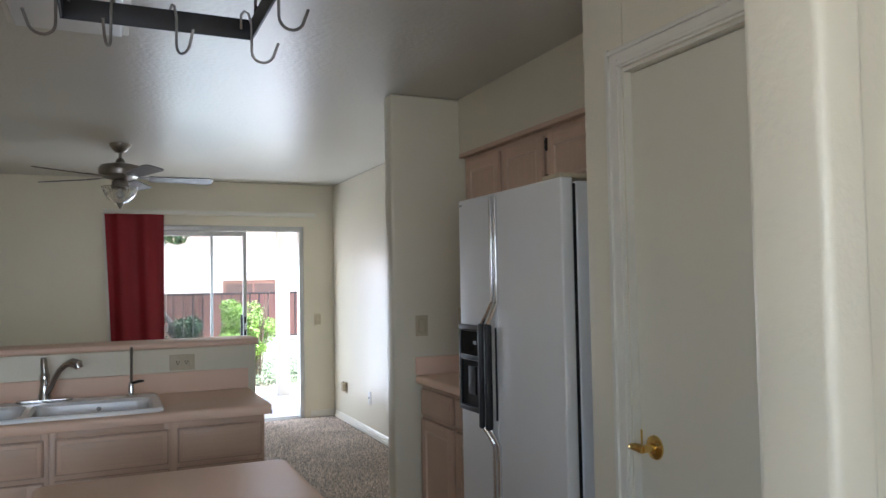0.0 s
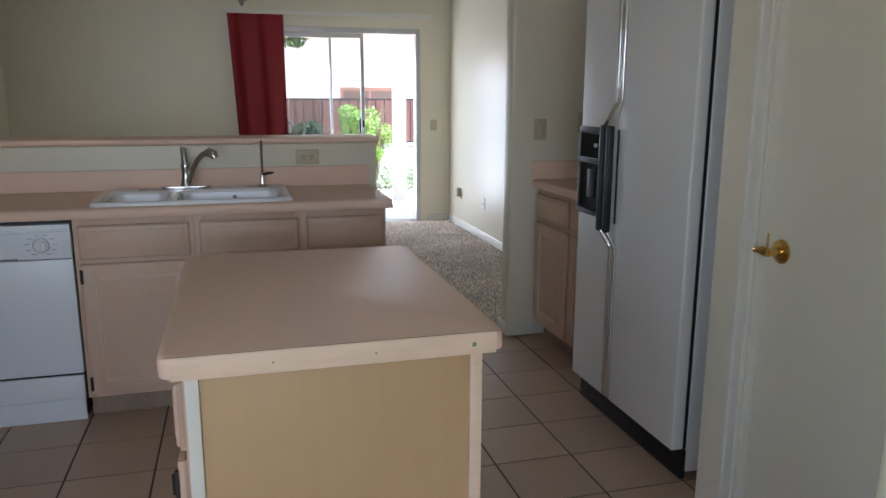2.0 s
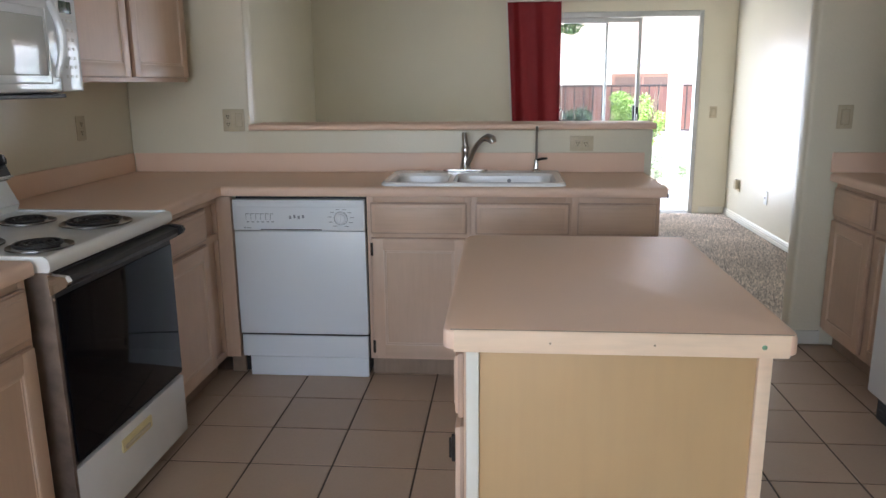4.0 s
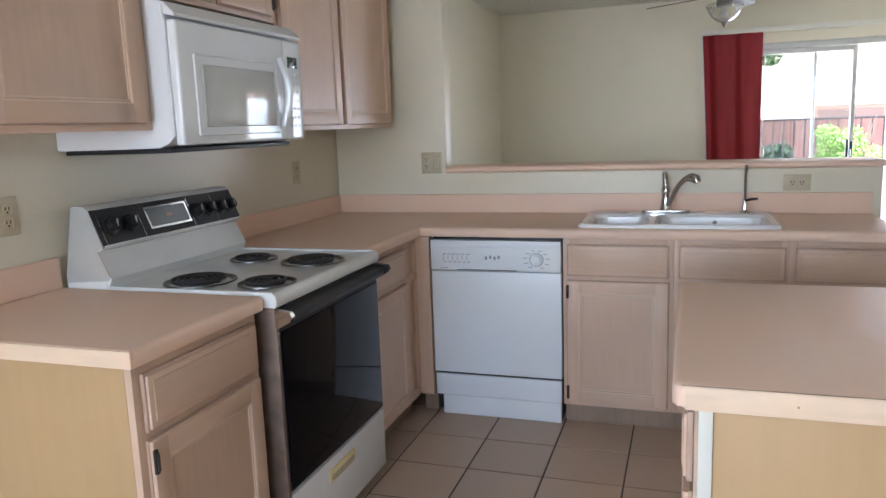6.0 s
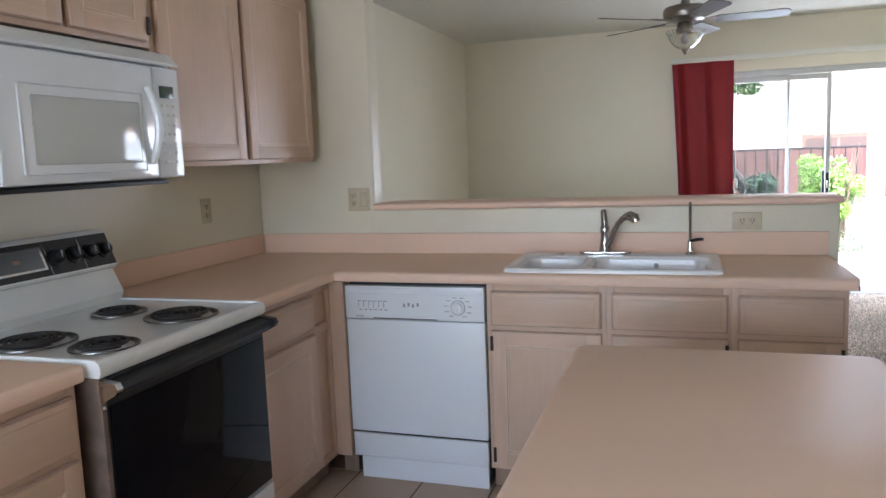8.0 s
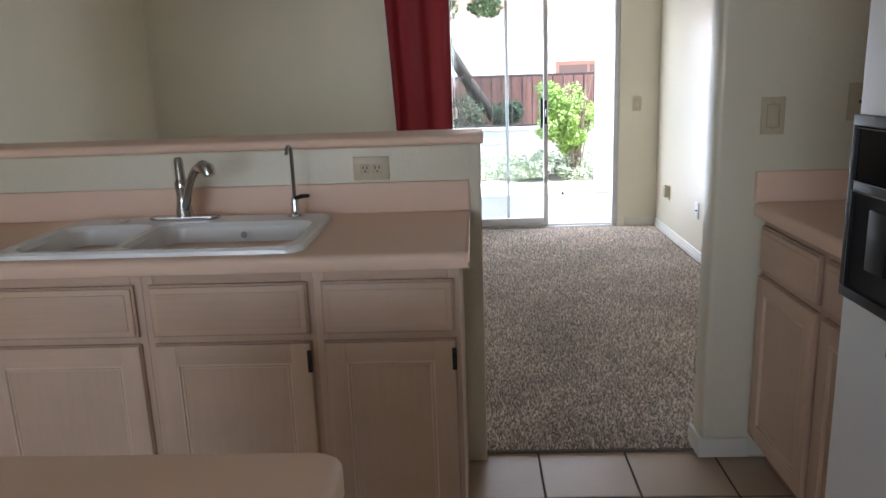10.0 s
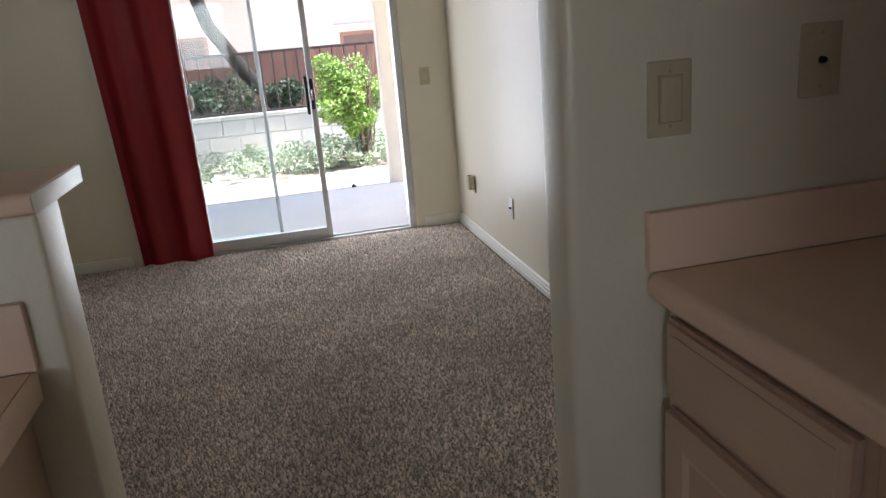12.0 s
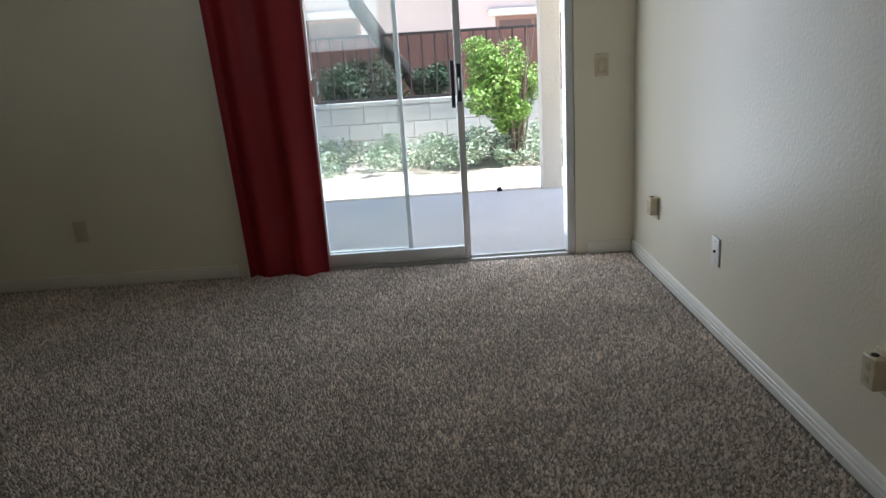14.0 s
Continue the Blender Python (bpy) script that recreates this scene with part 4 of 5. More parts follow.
def sink():
    t = thing("kitchen_sink", (0.03, 4.12, 0.90), "white porcelain double-bowl drop-in sink", "sink")
    x0, x1, y0, y1 = -0.385, 0.452, 3.895, 4.385
    bm = bmesh.new()
    n = 36

    def ring(cx, cy, hx, hy, r, z):
        out = []
        for k in range(4):
            sx, sy = ((1, 1), (-1, 1), (-1, -1), (1, -1))[k]
            for i in range(n // 4):
                a = radians(k * 90 + i * 90 / (n // 4 - 1))
                out.append(bm.verts.new((cx + sx * (hx - r) + r * math.cos(a), cy + sy * (hy - r) + r * math.sin(a), z)))
        return out

    def skin(a, b):
        for k in range(len(a)):
            bm.faces.new((a[k], a[(k + 1) % len(a)], b[(k + 1) % len(a)], b[k]))
    cx, cy, hx, hy = (x0 + x1) / 2, (y0 + y1) / 2, (x1 - x0) / 2, (y1 - y0) / 2
    r0 = ring(cx, cy, hx, hy, 0.05, 0.9172)
    r1 = ring(cx, cy, hx - 0.002, hy - 0.002, 0.05, 0.928)
    r2 = ring(cx, cy, hx - 0.010, hy - 0.010, 0.045, 0.934)
    r3 = ring(cx, cy, hx - 0.022, hy - 0.022, 0.04, 0.933)
    skin(r0, r1), skin(r1, r2), skin(r2, r3)
    bowls = []
    for bx, bhx in ((x0 + 0.17, 0.135), (x1 - 0.275, 0.235)):
        a = ring(bx, cy - 0.03, bhx, 0.175, 0.06, 0.931)
        b = ring(bx, cy - 0.03, bhx - 0.012, 0.163, 0.055, 0.918)
        c = ring(bx, cy - 0.03, bhx - 0.03, 0.145, 0.05, 0.77)
        d = ring(bx, cy - 0.03, bhx - 0.06, 0.115, 0.04, 0.755)
        skin(a, b), skin(b, c), skin(c, d)
        bm.faces.new(d)
        bowls.append(a)
    es = [e for r in ([r3] + bowls) for e in {ed for v in r for ed in v.link_edges if ed.other_vert(v) in r and len(ed.link_faces) == 1}]
    bmesh.ops.triangle_fill(bm, edges=list(set(es)), use_beauty=True)
    bmesh.ops.recalc_face_normals(bm, faces=bm.faces)
    part("basin", bm, SINK_WHITE, t)
    part("hole_cover", lathe(bmesh.new(), [(0.020, 0), (0.019, 0.003), (0.012, 0.005)], (-0.215, 4.335, 0.934), seg=20), CHROME, t, "chrome hole cover")
    part("overflow_mark", lathe(bmesh.new(), [(0.010, 0), (0.009, 0.001)], (0.20, 4.232, 0.90), (0, -1, 0.2), 16), PRINT, t)


sink()


def faucet():
    t = thing("kitchen_faucet", (-0.02, 4.345, 0.934), "chrome single-lever pull-out kitchen faucet", "faucet")
    c = Vector((-0.02, 4.345, 0.934))
    bm = bmesh.new()
    pl = [(c.x + sx * 0.085 + 0.028 * math.cos(radians(a)), c.y + 0.028 * math.sin(radians(a))) for sx, r in ((1, range(-90, 91, 20)), (-1, range(90, 271, 20))) for a in r]
    prism(bm, pl, "z", 0.9342, 0.943, 0.002)
    part("deck_plate", bm, FAUCET, t)
    bm = lathe(bmesh.new(), [(0.030, 0.009), (0.027, 0.02), (0.022, 0.045), (0.019, 0.075), (0.021, 0.098), (0.0215, 0.115), (0.016, 0.126)], c, seg=24)
    part("column", bm, FAUCET, t)
    lever = tube(bmesh.new(), [c + Vector(v) for v in ((0, 0, 0.120), (-0.003, 0.004, 0.150), (-0.006, 0.010, 0.182), (-0.007, 0.012, 0.193))], [0.016, 0.015, 0.014, 0.010], 12)
    part("lever", lever, FAUCET, t)
    sp = [c + Vector(v) for v in ((0.008, -0.01, 0.035), (0.026, -0.03, 0.068), (0.042, -0.05, 0.105), (0.062, -0.07, 0.140), (0.085, -0.09, 0.164), (0.10, -0.10, 0.171))]
    part("spout", tube(bmesh.new(), sp, [0.014, 0.013, 0.012, 0.012, 0.013, 0.014], 12), FAUCET, t)
    hd = [c + Vector(v) for v in ((0.095, -0.096, 0.170), (0.115, -0.112, 0.175), (0.136, -0.128, 0.168), (0.142, -0.132, 0.152))]
    part("spray_head", tube(bmesh.new(), hd, [0.015, 0.021, 0.022, 0.017], 12), FAUCET, t)


faucet()


def filter_tap():
    t = thing("filtered_water_tap", (0.335, 4.35, 0.934), "slim dark chrome filtered-water tap", "faucet")
    c = Vector((0.335, 4.35, 0.934))
    part("base", lathe(bmesh.new(), [(0.026, 0), (0.024, 0.006), (0.014, 0.012), (0.012, 0.05), (0.009, 0.06)], c, seg=18), CHROME, t)
    pts = [c + Vector((0, 0, 0.055)), c + Vector((0, 0, 0.19))] + [c + Vector((0, -0.03 + 0.03 * math.cos(radians(a)), 0.19 + 0.03 * math.sin(radians(a)))) for a in range(15, 166, 15)]
    part("spout", tube(bmesh.new(), pts, 0.0058, 8), NICKEL, t)
    part("lever", tube(bmesh.new(), [c + Vector((0, -0.004, 0.055)), c + Vector((0.03, -0.02, 0.064)), c + Vector((0.052, -0.03, 0.066))], [0.006, 0.007, 0.005], 8), BLACK, t, "black lever")


filter_tap()

# ---- plates on the walls ----


def plug_adapter(y, z, label):
    t = thing("outlet_adapter", (RIGHT - 0.03, y, z - 0.04), label, "outlet adapter")
    part("body", box(RIGHT - 0.046, RIGHT - 0.0095, y - 0.03, y + 0.03, z - 0.045, z + 0.045, 0.006, 3), ALMOND, t)
    part("sensor", lathe(bmesh.new(), [(0.011, 0), (0.010, 0.003), (0.005, 0.005)], (RIGHT - 0.030, y, z + 0.0452), seg=14), SLOT, t, "black sensor on top")
    for dz in (-0.018, 0.018):
        part("socket", front_box("W", RIGHT - 0.046, y - 0.011, y + 0.011, 0.0004, 0.0015, z + dz - 0.010, z + dz + 0.010, 0.0005), ALMOND_DARK, t)



def plate(name, face, plane, u, z, w, h, kind, label, material=ALMOND):
    t = thing(name, front_point(face, plane, u, 0, z - h / 2), label, "wall plate" if kind == "blank" else "switch" if "switch" in kind else "outlet")
    part("cover", front_box(face, plane, u - w / 2, u + w / 2, 0.0005, 0.007, z - h / 2, z + h / 2, 0.003), material, t)
    for dz in (-h * 0.36, h * 0.36):
        if kind in ("switch", "cable"):
            q = front_point(face, plane, u, 0.007, z + dz)
            part("screw", lathe(bmesh.new(), [(0.0035, 0), (0.003, 0.001)], q, front_point(face, 0, 0, 1, 0), 8), ALMOND_DARK, t)
    if kind == "switch":
        part("rocker", front_box(face, plane, u - 0.017, u + 0.017, 0.0065, 0.011, z - 0.033, z + 0.033, 0.002), ALMOND if material is ALMOND else WHITE_PLATE, t)
        bm = bmesh.new()
        for a, b, c, d in ((-0.021, -0.018, -0.037, 0.037), (0.018, 0.021, -0.037, 0.037), (-0.021, 0.021, -0.037, -0.034), (-0.021, 0.021, 0.034, 0.037)):
            front_box(face, plane, u + a, u + b, 0.0068, 0.0085, z + c, z + d, 0, 2, bm)
        part("rocker_frame", bm, ALMOND_DARK, t)
    if kind == "double_switch":
        q = w / 4
        part("rocker", front_box(face, plane, u + q - 0.016, u + q + 0.016, 0.0068, 0.010, z - 0.033, z + 0.033, 0.002), ALMOND, t)
        part("rocker_edge", front_box(face, plane, u + q - 0.019, u + q + 0.019, 0.0066, 0.0078, z - 0.036, z + 0.036), ALMOND_DARK, t)
        for k in (-0.02, 0.02):
            r = part("receptacle", front_box(face, plane, u - q - 0.014, u - q + 0.014, 0.0068, 0.0085, z + k - 0.014, z + k + 0.014, 0.004), ALMOND, t)
            for du, dz, a, b in ((-0.006, 0.003, 0.0018, 0.005), (0.006, 0.003, 0.0018, 0.005), (0, -0.008, 0.003, 0.0025)):
                part("slot", front_box(face, plane, u - q + du - a, u - q + du + a, 0.0084, 0.0090, z + k + dz - b, z + k + dz + b), SLOT, r)
    if kind in ("outlet", "outlet_h"):
        for k in (-0.02, 0.02):
            uu, zz = (u, z + k) if kind == "outlet" else (u + k, z)
            r = part("receptacle", front_box(face, plane, uu - 0.014, uu + 0.014, 0.0068, 0.0085, zz - 0.014, zz + 0.014, 0.004), material, t)
            for du, dz, a, b in ((-0.006, 0.003, 0.0018, 0.005), (0.006, 0.003, 0.0018, 0.005), (0, -0.008, 0.003, 0.0025)):
                part("slot", front_box(face, plane, uu + du - a, uu + du + a, 0.0084, 0.0090, zz + dz - b, zz + dz + b), SLOT, r)
    if kind == "cable":
        q = front_point(face, plane, u, 0.007, z)
        part("jack", lathe(bmesh.new(), [(0.006, 0), (0.005, 0.008), (0.002, 0.009)], q, front_point(face, 0, 0, 1, 0), 12), BRONZE, t)
    return t


plate("light_switch", "S", HALF_Y, -1.248, 1.187, 0.116, 0.116, "double_switch", "almond plate with outlet and rocker switch on cream wall")
plate("wall_outlet", "S", HALF_Y, 0.568, 1.062, 0.117, 0.076, "outlet_h", "almond horizontal outlet on half wall above sink")
plate("wall_outlet", "E", LEFT, 3.99, 1.175, 0.072, 0.116, "outlet", "almond outlet above counter beside stove")
plate("wall_outlet", "E", LEFT, 2.28, 1.165, 0.078, 0.116, "outlet", "almond outlet above stove side counter")
plate("light_switch", "S", HALF_Y - 0.005, 1.845, 1.19, 0.074, 0.116, "switch", "almond rocker switch on stub wall")
plate("cable_plate", "S", HALF_Y - 0.005, 2.11, 1.225, 0.074, 0.116, "cable", "almond cable jack plate on stub wall")
plate("light_switch", "S", FAR, 2.287, 1.055, 0.072, 0.116, "switch", "almond rocker switch beside patio door", ALMOND)
plug_adapter(8.005, 0.375, "almond plug-in outlet adapter on living room wall")
plug_adapter(6.12, 0.365, "beige plug-in outlet adapter with dark sensor")
plate("wall_outlet", "W", RIGHT, 8.005, 0.365, 0.072, 0.116, "outlet", "almond outlet low on living room wall")
plate("wall_outlet", "W", RIGHT, 7.235, 0.36, 0.072, 0.116, "cable", "white cable plate low on living room wall", WHITE_PLATE)
plate("wall_outlet", "W", RIGHT, 6.12, 0.36, 0.072, 0.116, "outlet", "almond outlet low on living room wall", ALMOND)
plate("wall_outlet", "S", FAR, -0.614, 0.335, 0.075, 0.116, "blank", "almond blank plate low on cream wall")

# ---- pantry door ----


def pantry_door():
    d = tagged(part("door_1", box(1.625, 1.66, 1.559, 2.311, 0.012, 2.032, 0.003), DOOR_PAINT), "plain cream painted pantry door, closed", "door", "", "structure")
    c = (1.6245, 2.25, 0.965)
    part("rosette", lathe(bmesh.new(), [(0.034, 0), (0.033, 0.005), (0.024, 0.010), (0.015, 0.012)], c, (-1, 0, 0), 24), BRASS, d, "polished brass rosette")
    part("neck", lathe(bmesh.new(), [(0.012, 0.010), (0.011, 0.045)], c, (-1, 0, 0), 16), BRASS, d)
    part("lever_handle", tube(bmesh.new(), [(1.579, 2.253, 0.965), (1.576, 2.269, 0.967), (1.576, 2.289, 0.966), (1.580, 2.305, 0.962)][::-1] + [(1.579, 2.245, 0.964)], [0.007, 0.010, 0.012, 0.013, 0.011], 10), BRASS, d, "polished brass lever handle")
    part("latch_plate", box(1.6235, 1.6248, 2.303, 2.3105, 0.945, 1.005), BRASS, d)
    bm = bmesh.new()
    for k, (w0, w1, p) in enumerate(((0.0, 0.060, 0.010), (0.008, 0.022, 0.015), (0.046, 0.060, 0.018))):
        add_box(bm, 1.60 - p, 1.5995, 2.317 + w0, 2.317 + w1, 0.0, 2.112 - (0.06 - w1), 0.003)
        add_box(bm, 1.60 - p, 1.5995, 1.553 - w1, 1.553 - w0, 0.0, 2.112 - (0.06 - w1), 0.003)
        add_box(bm, 1.60 - p + 0.0004, 1.5995, 1.553 - w1, 2.317 + w1, 2.047 + w0, 2.047 + w1, 0.003)
    structure("door_casing", bm, TRIM, "moulded cream door casing", "trim")
    bm = box(1.60, 1.70, 2.3115, 2.315, 0, 2.045)
    add_box(bm, 1.60, 1.70, 1.5552, 1.5585, 0, 2.045)
    add_box(bm, 1.60, 1.70, 1.5586, 2.3114, 2.036, 2.0448)
    structure("door_jamb", bm, TRIM, "cream door jamb", "trim")


pantry_door()

# ---- patio door, curtain ----


def patio_door():
    fr = bmesh.new()
    for p in ((0.331, 0.375, 8.452, 8.552, 0.0, 2.049), (2.095, 2.139, 8.452, 8.552, 0.0, 2.049), (0.3755, 2.0945, 8.452, 8.552, 1.995, 2.049), (0.3755, 2.0945, 8.452, 8.552, -0.011, 0.022)):
        add_box(fr, *p, 0.003)
    d = tagged(part("patio_door", fr, ALU), "grey aluminium sliding patio door, partly open", "patio door", "", "structure")

    def sash(name, x0, x1, y, label, w=0.038):
        bm = bmesh.new()
        for p in ((x0, x0 + w, 0.024, 1.99), (x1 - w, x1, 0.024, 1.99)):
            add_box(bm, p[0], p[1], y, y + 0.032, p[2], p[3], 0.003)
        add_box(bm, x0 + w + 0.0004, x1 - w - 0.0004, y, y + 0.032, 0.024, 0.098, 0.003)
        add_box(bm, x0 + w + 0.0004, x1 - w - 0.0004, y, y + 0.032, 1.945, 1.99, 0.003)
        s = part(name, bm, ALU, d, label)
        g = part("pane", box(x0 + w - 0.006, x1 - w + 0.006, y + 0.014, y + 0.018, 0.094, 1.95), GLASS, s, "clear glass pane")
        g.visible_shadow = False
        return s
    sash("fixed_sash", 0.38, 1.215, 8.508, "fixed glass panel", 0.026)
    s = sash("sliding_sash", 0.70, 1.545, 8.460, "sliding glass panel")
    part("handle", box(1.478, 1.500, 8.43, 8.458, 0.88, 1.13, 0.006), BLACK, s, "black pull handle")
    part("handle", box(1.512, 1.537, 8.44, 8.459, 0.91, 1.11, 0.006), BLACK, s, "black latch handle")
    part("latch", box(1.517, 1.529, 8.432, 8.4395, 0.97, 1.04, 0.003), CHROME, s)
    part("track", box(0.376, 2.094, 8.484, 8.492, 0.0222, 0.034), ALU, d)


patio_door()


def curtain():
    t = thing("curtain", (0.52, 8.38, 0.012), "dark red satin curtain drawn to one side of patio door", "curtain")
    bm = bmesh.new()
    nu, nv = 110, 40
    grid = []
    for j in range(nv + 1):
        v = j / nv
        z = 0.018 + v * (2.148 - 0.018)
        xl = 0.295 + (0.195 - 0.295) * v ** 1.1
        xr = 0.738 - 0.007 * v
        row = []
        for i in range(nu + 1):
            u = i / nu
            amp = 0.042 * (0.55 + 0.45 * (1 - v)) * (0.6 + 0.4 * math.sin(9 * u + 1.3))
            y = 8.386 + amp * math.sin(u * 2 * math.pi * 2.4 + 0.9 * math.sin(4 * u) + 0.25 * v) + 0.0015 * math.sin(u * 34 + v * 3)
            row.append(bm.verts.new((xl + (xr - xl) * u, y, z)))
        grid.append(row)
    for j in range(nv):
        for i in range(nu):
            bm.faces.new((grid[j][i], grid[j][i + 1], grid[j + 1][i + 1], grid[j + 1][i]))
    geo = bmesh.ops.extrude_face_region(bm, geom=list(bm.faces))
    for v in geo["geom"]:
        if isinstance(v, bmesh.types.BMVert):
            v.co.y += 0.003
    bmesh.ops.recalc_face_normals(bm, faces=bm.faces)
    part("cloth", bm, CURTAIN, t)
    bm = box(0.286, 0.292, 8.372, 8.402, 0.014, 0.10, 0.001)
    part("edge_weight", bm, TRIM, t, "white lining edge")
    lining = prism(bmesh.new(), [(0.300, 0.016), (0.277, 0.016), (0.176, 2.146), (0.199, 2.146)], "y", 8.402, 8.408)
    part("lining", lining, TRIM, t, "white lining edge")


curtain()
t = thing("curtain_track", (1.2, 8.40, 2.15), "white blind headrail mounted above patio door", "curtain rail")
part("headrail", box(0.185, 2.25, 8.345, 8.432, 2.152, 2.188, 0.004), TRIM, t)
part("valance_lip", box(0.185, 2.25, 8.335, 8.3445, 2.146, 2.190, 0.003), TRIM, t)
for bx in (0.4, 1.25, 2.1):
    part("bracket", box(bx - 0.015, bx + 0.015, 8.4322, 8.4398, 2.15, 2.2, 0.002), TRIM, t)
t = thing("cord_tensioner", (0.756, 8.43, 0.98), "white curtain cord pulley beside patio door", "curtain hardware")
part("cord_weight", lathe(bmesh.new(), [(0.006, 0), (0.018, 0.015), (0.020, 0.05), (0.018, 0.085), (0.006, 0.10)], (0.756, 8.43, 0.98), seg=14), WHITE_PLATE, t)
part("cord", tube(bmesh.new(), [(0.756, 8.43, 1.075), (0.756, 8.41, 2.15)], 0.0015, 5), TRIM, t)


def ceiling_fan():
    c = Vector((0.312, 6.55, 0))
    t = thing("ceiling_fan", (c.x, c.y, 2.02), "brushed nickel ceiling fan with ribbed glass light", "ceiling fan")
    part("canopy", lathe(bmesh.new(), [(0.075, 2.4995), (0.073, 2.48), (0.055, 2.455), (0.035, 2.435), (0.016, 2.43)][::-1], c, seg=28), NICKEL, t)
    part("downrod", lathe(bmesh.new(), [(0.012, 2.36), (0.012, 2.44)], c, seg=14), NICKEL, t)
    part("collar", lathe(bmesh.new(), [(0.030, 2.352), (0.034, 2.365), (0.026, 2.385), (0.018, 2.392)], c, seg=20), NICKEL, t)
    part("motor", lathe(bmesh.new(), [(0.06, 2.235), (0.11, 2.243), (0.142, 2.262), (0.148, 2.285), (0.148, 2.315), (0.135, 2.335), (0.09, 2.348), (0.03, 2.353)], c, seg=36), NICKEL, t)
    part("switch_housing", lathe(bmesh.new(), [(0.05, 2.165), (0.058, 2.175), (0.058, 2.215), (0.045, 2.235)], c, seg=24), NICKEL, t)
    bm = bmesh.new()
    prof = [(0.012, 2.055), (0.05, 2.062), (0.088, 2.095), (0.112, 2.14), (0.128, 2.175)]
    n = 64
    rings = []
    for s, (r, h) in [(0, p) for p in prof] + [(1, p) for p in reversed(prof)]:
        rings.append([bm.verts.new((c.x + (r - 0.004 * s) * (1 + 0.035 * (k % 2)) * math.cos(2 * math.pi * k / n), c.y + (r - 0.004 * s) * (1 + 0.035 * (k % 2)) * math.sin(2 * math.pi * k / n), h + 0.003 * s)) for k in range(n)])
    for a, b in zip(rings, rings[1:]):
        for k in range(n):
            bm.faces.new((a[k], a[(k + 1) % n], b[(k + 1) % n], b[k]))
    part("glass_bowl", bm, SHADE, t, "clear ribbed glass bowl")
    part("bulb", lathe(bmesh.new(), [(0.013, 2.165), (0.013, 2.15), (0.028, 2.125), (0.028, 2.105), (0.010, 2.09)], c, seg=16), DIFFUSER, t, "white bulb, off")
    part("finial", lathe(bmesh.new(), [(0.004, 2.015), (0.014, 2.03), (0.022, 2.045), (0.024, 2.056), (0.014, 2.062)], c, seg=16), NICKEL, t)
    for k in range(5):
        a = radians(72 * k + 1)
        q = Matrix.Translation((c.x, c.y, 2.245)) @ Matrix.Rotation(a, 4, "Z") @ Matrix.Rotation(radians(-11), 4, "X")
        bm = bmesh.new()
        prism(bm, [(0.20, -0.052), (0.22, -0.058), (0.61, -0.070), (0.645, -0.062), (0.66, -0.035), (0.66, 0.035), (0.645, 0.062), (0.61, 0.070), (0.22, 0.058), (0.20, 0.052)], "z", -0.003, 0.003)
        bmesh.ops.transform(bm, matrix=q, verts=bm.verts)
        b = part("blade", bm, BLADE, t, "grey-brown wooden blade")
        bm = bmesh.new()
        prism(bm, [(0.09, -0.014), (0.17, -0.02), (0.215, -0.045), (0.245, -0.045), (0.245, 0.045), (0.215, 0.045), (0.17, 0.02), (0.09, 0.014)], "z", 0.0035, 0.008)
        bmesh.ops.transform(bm, matrix=q, verts=bm.verts)
        part("blade_iron", bm, NICKEL, b)


ceiling_fan()


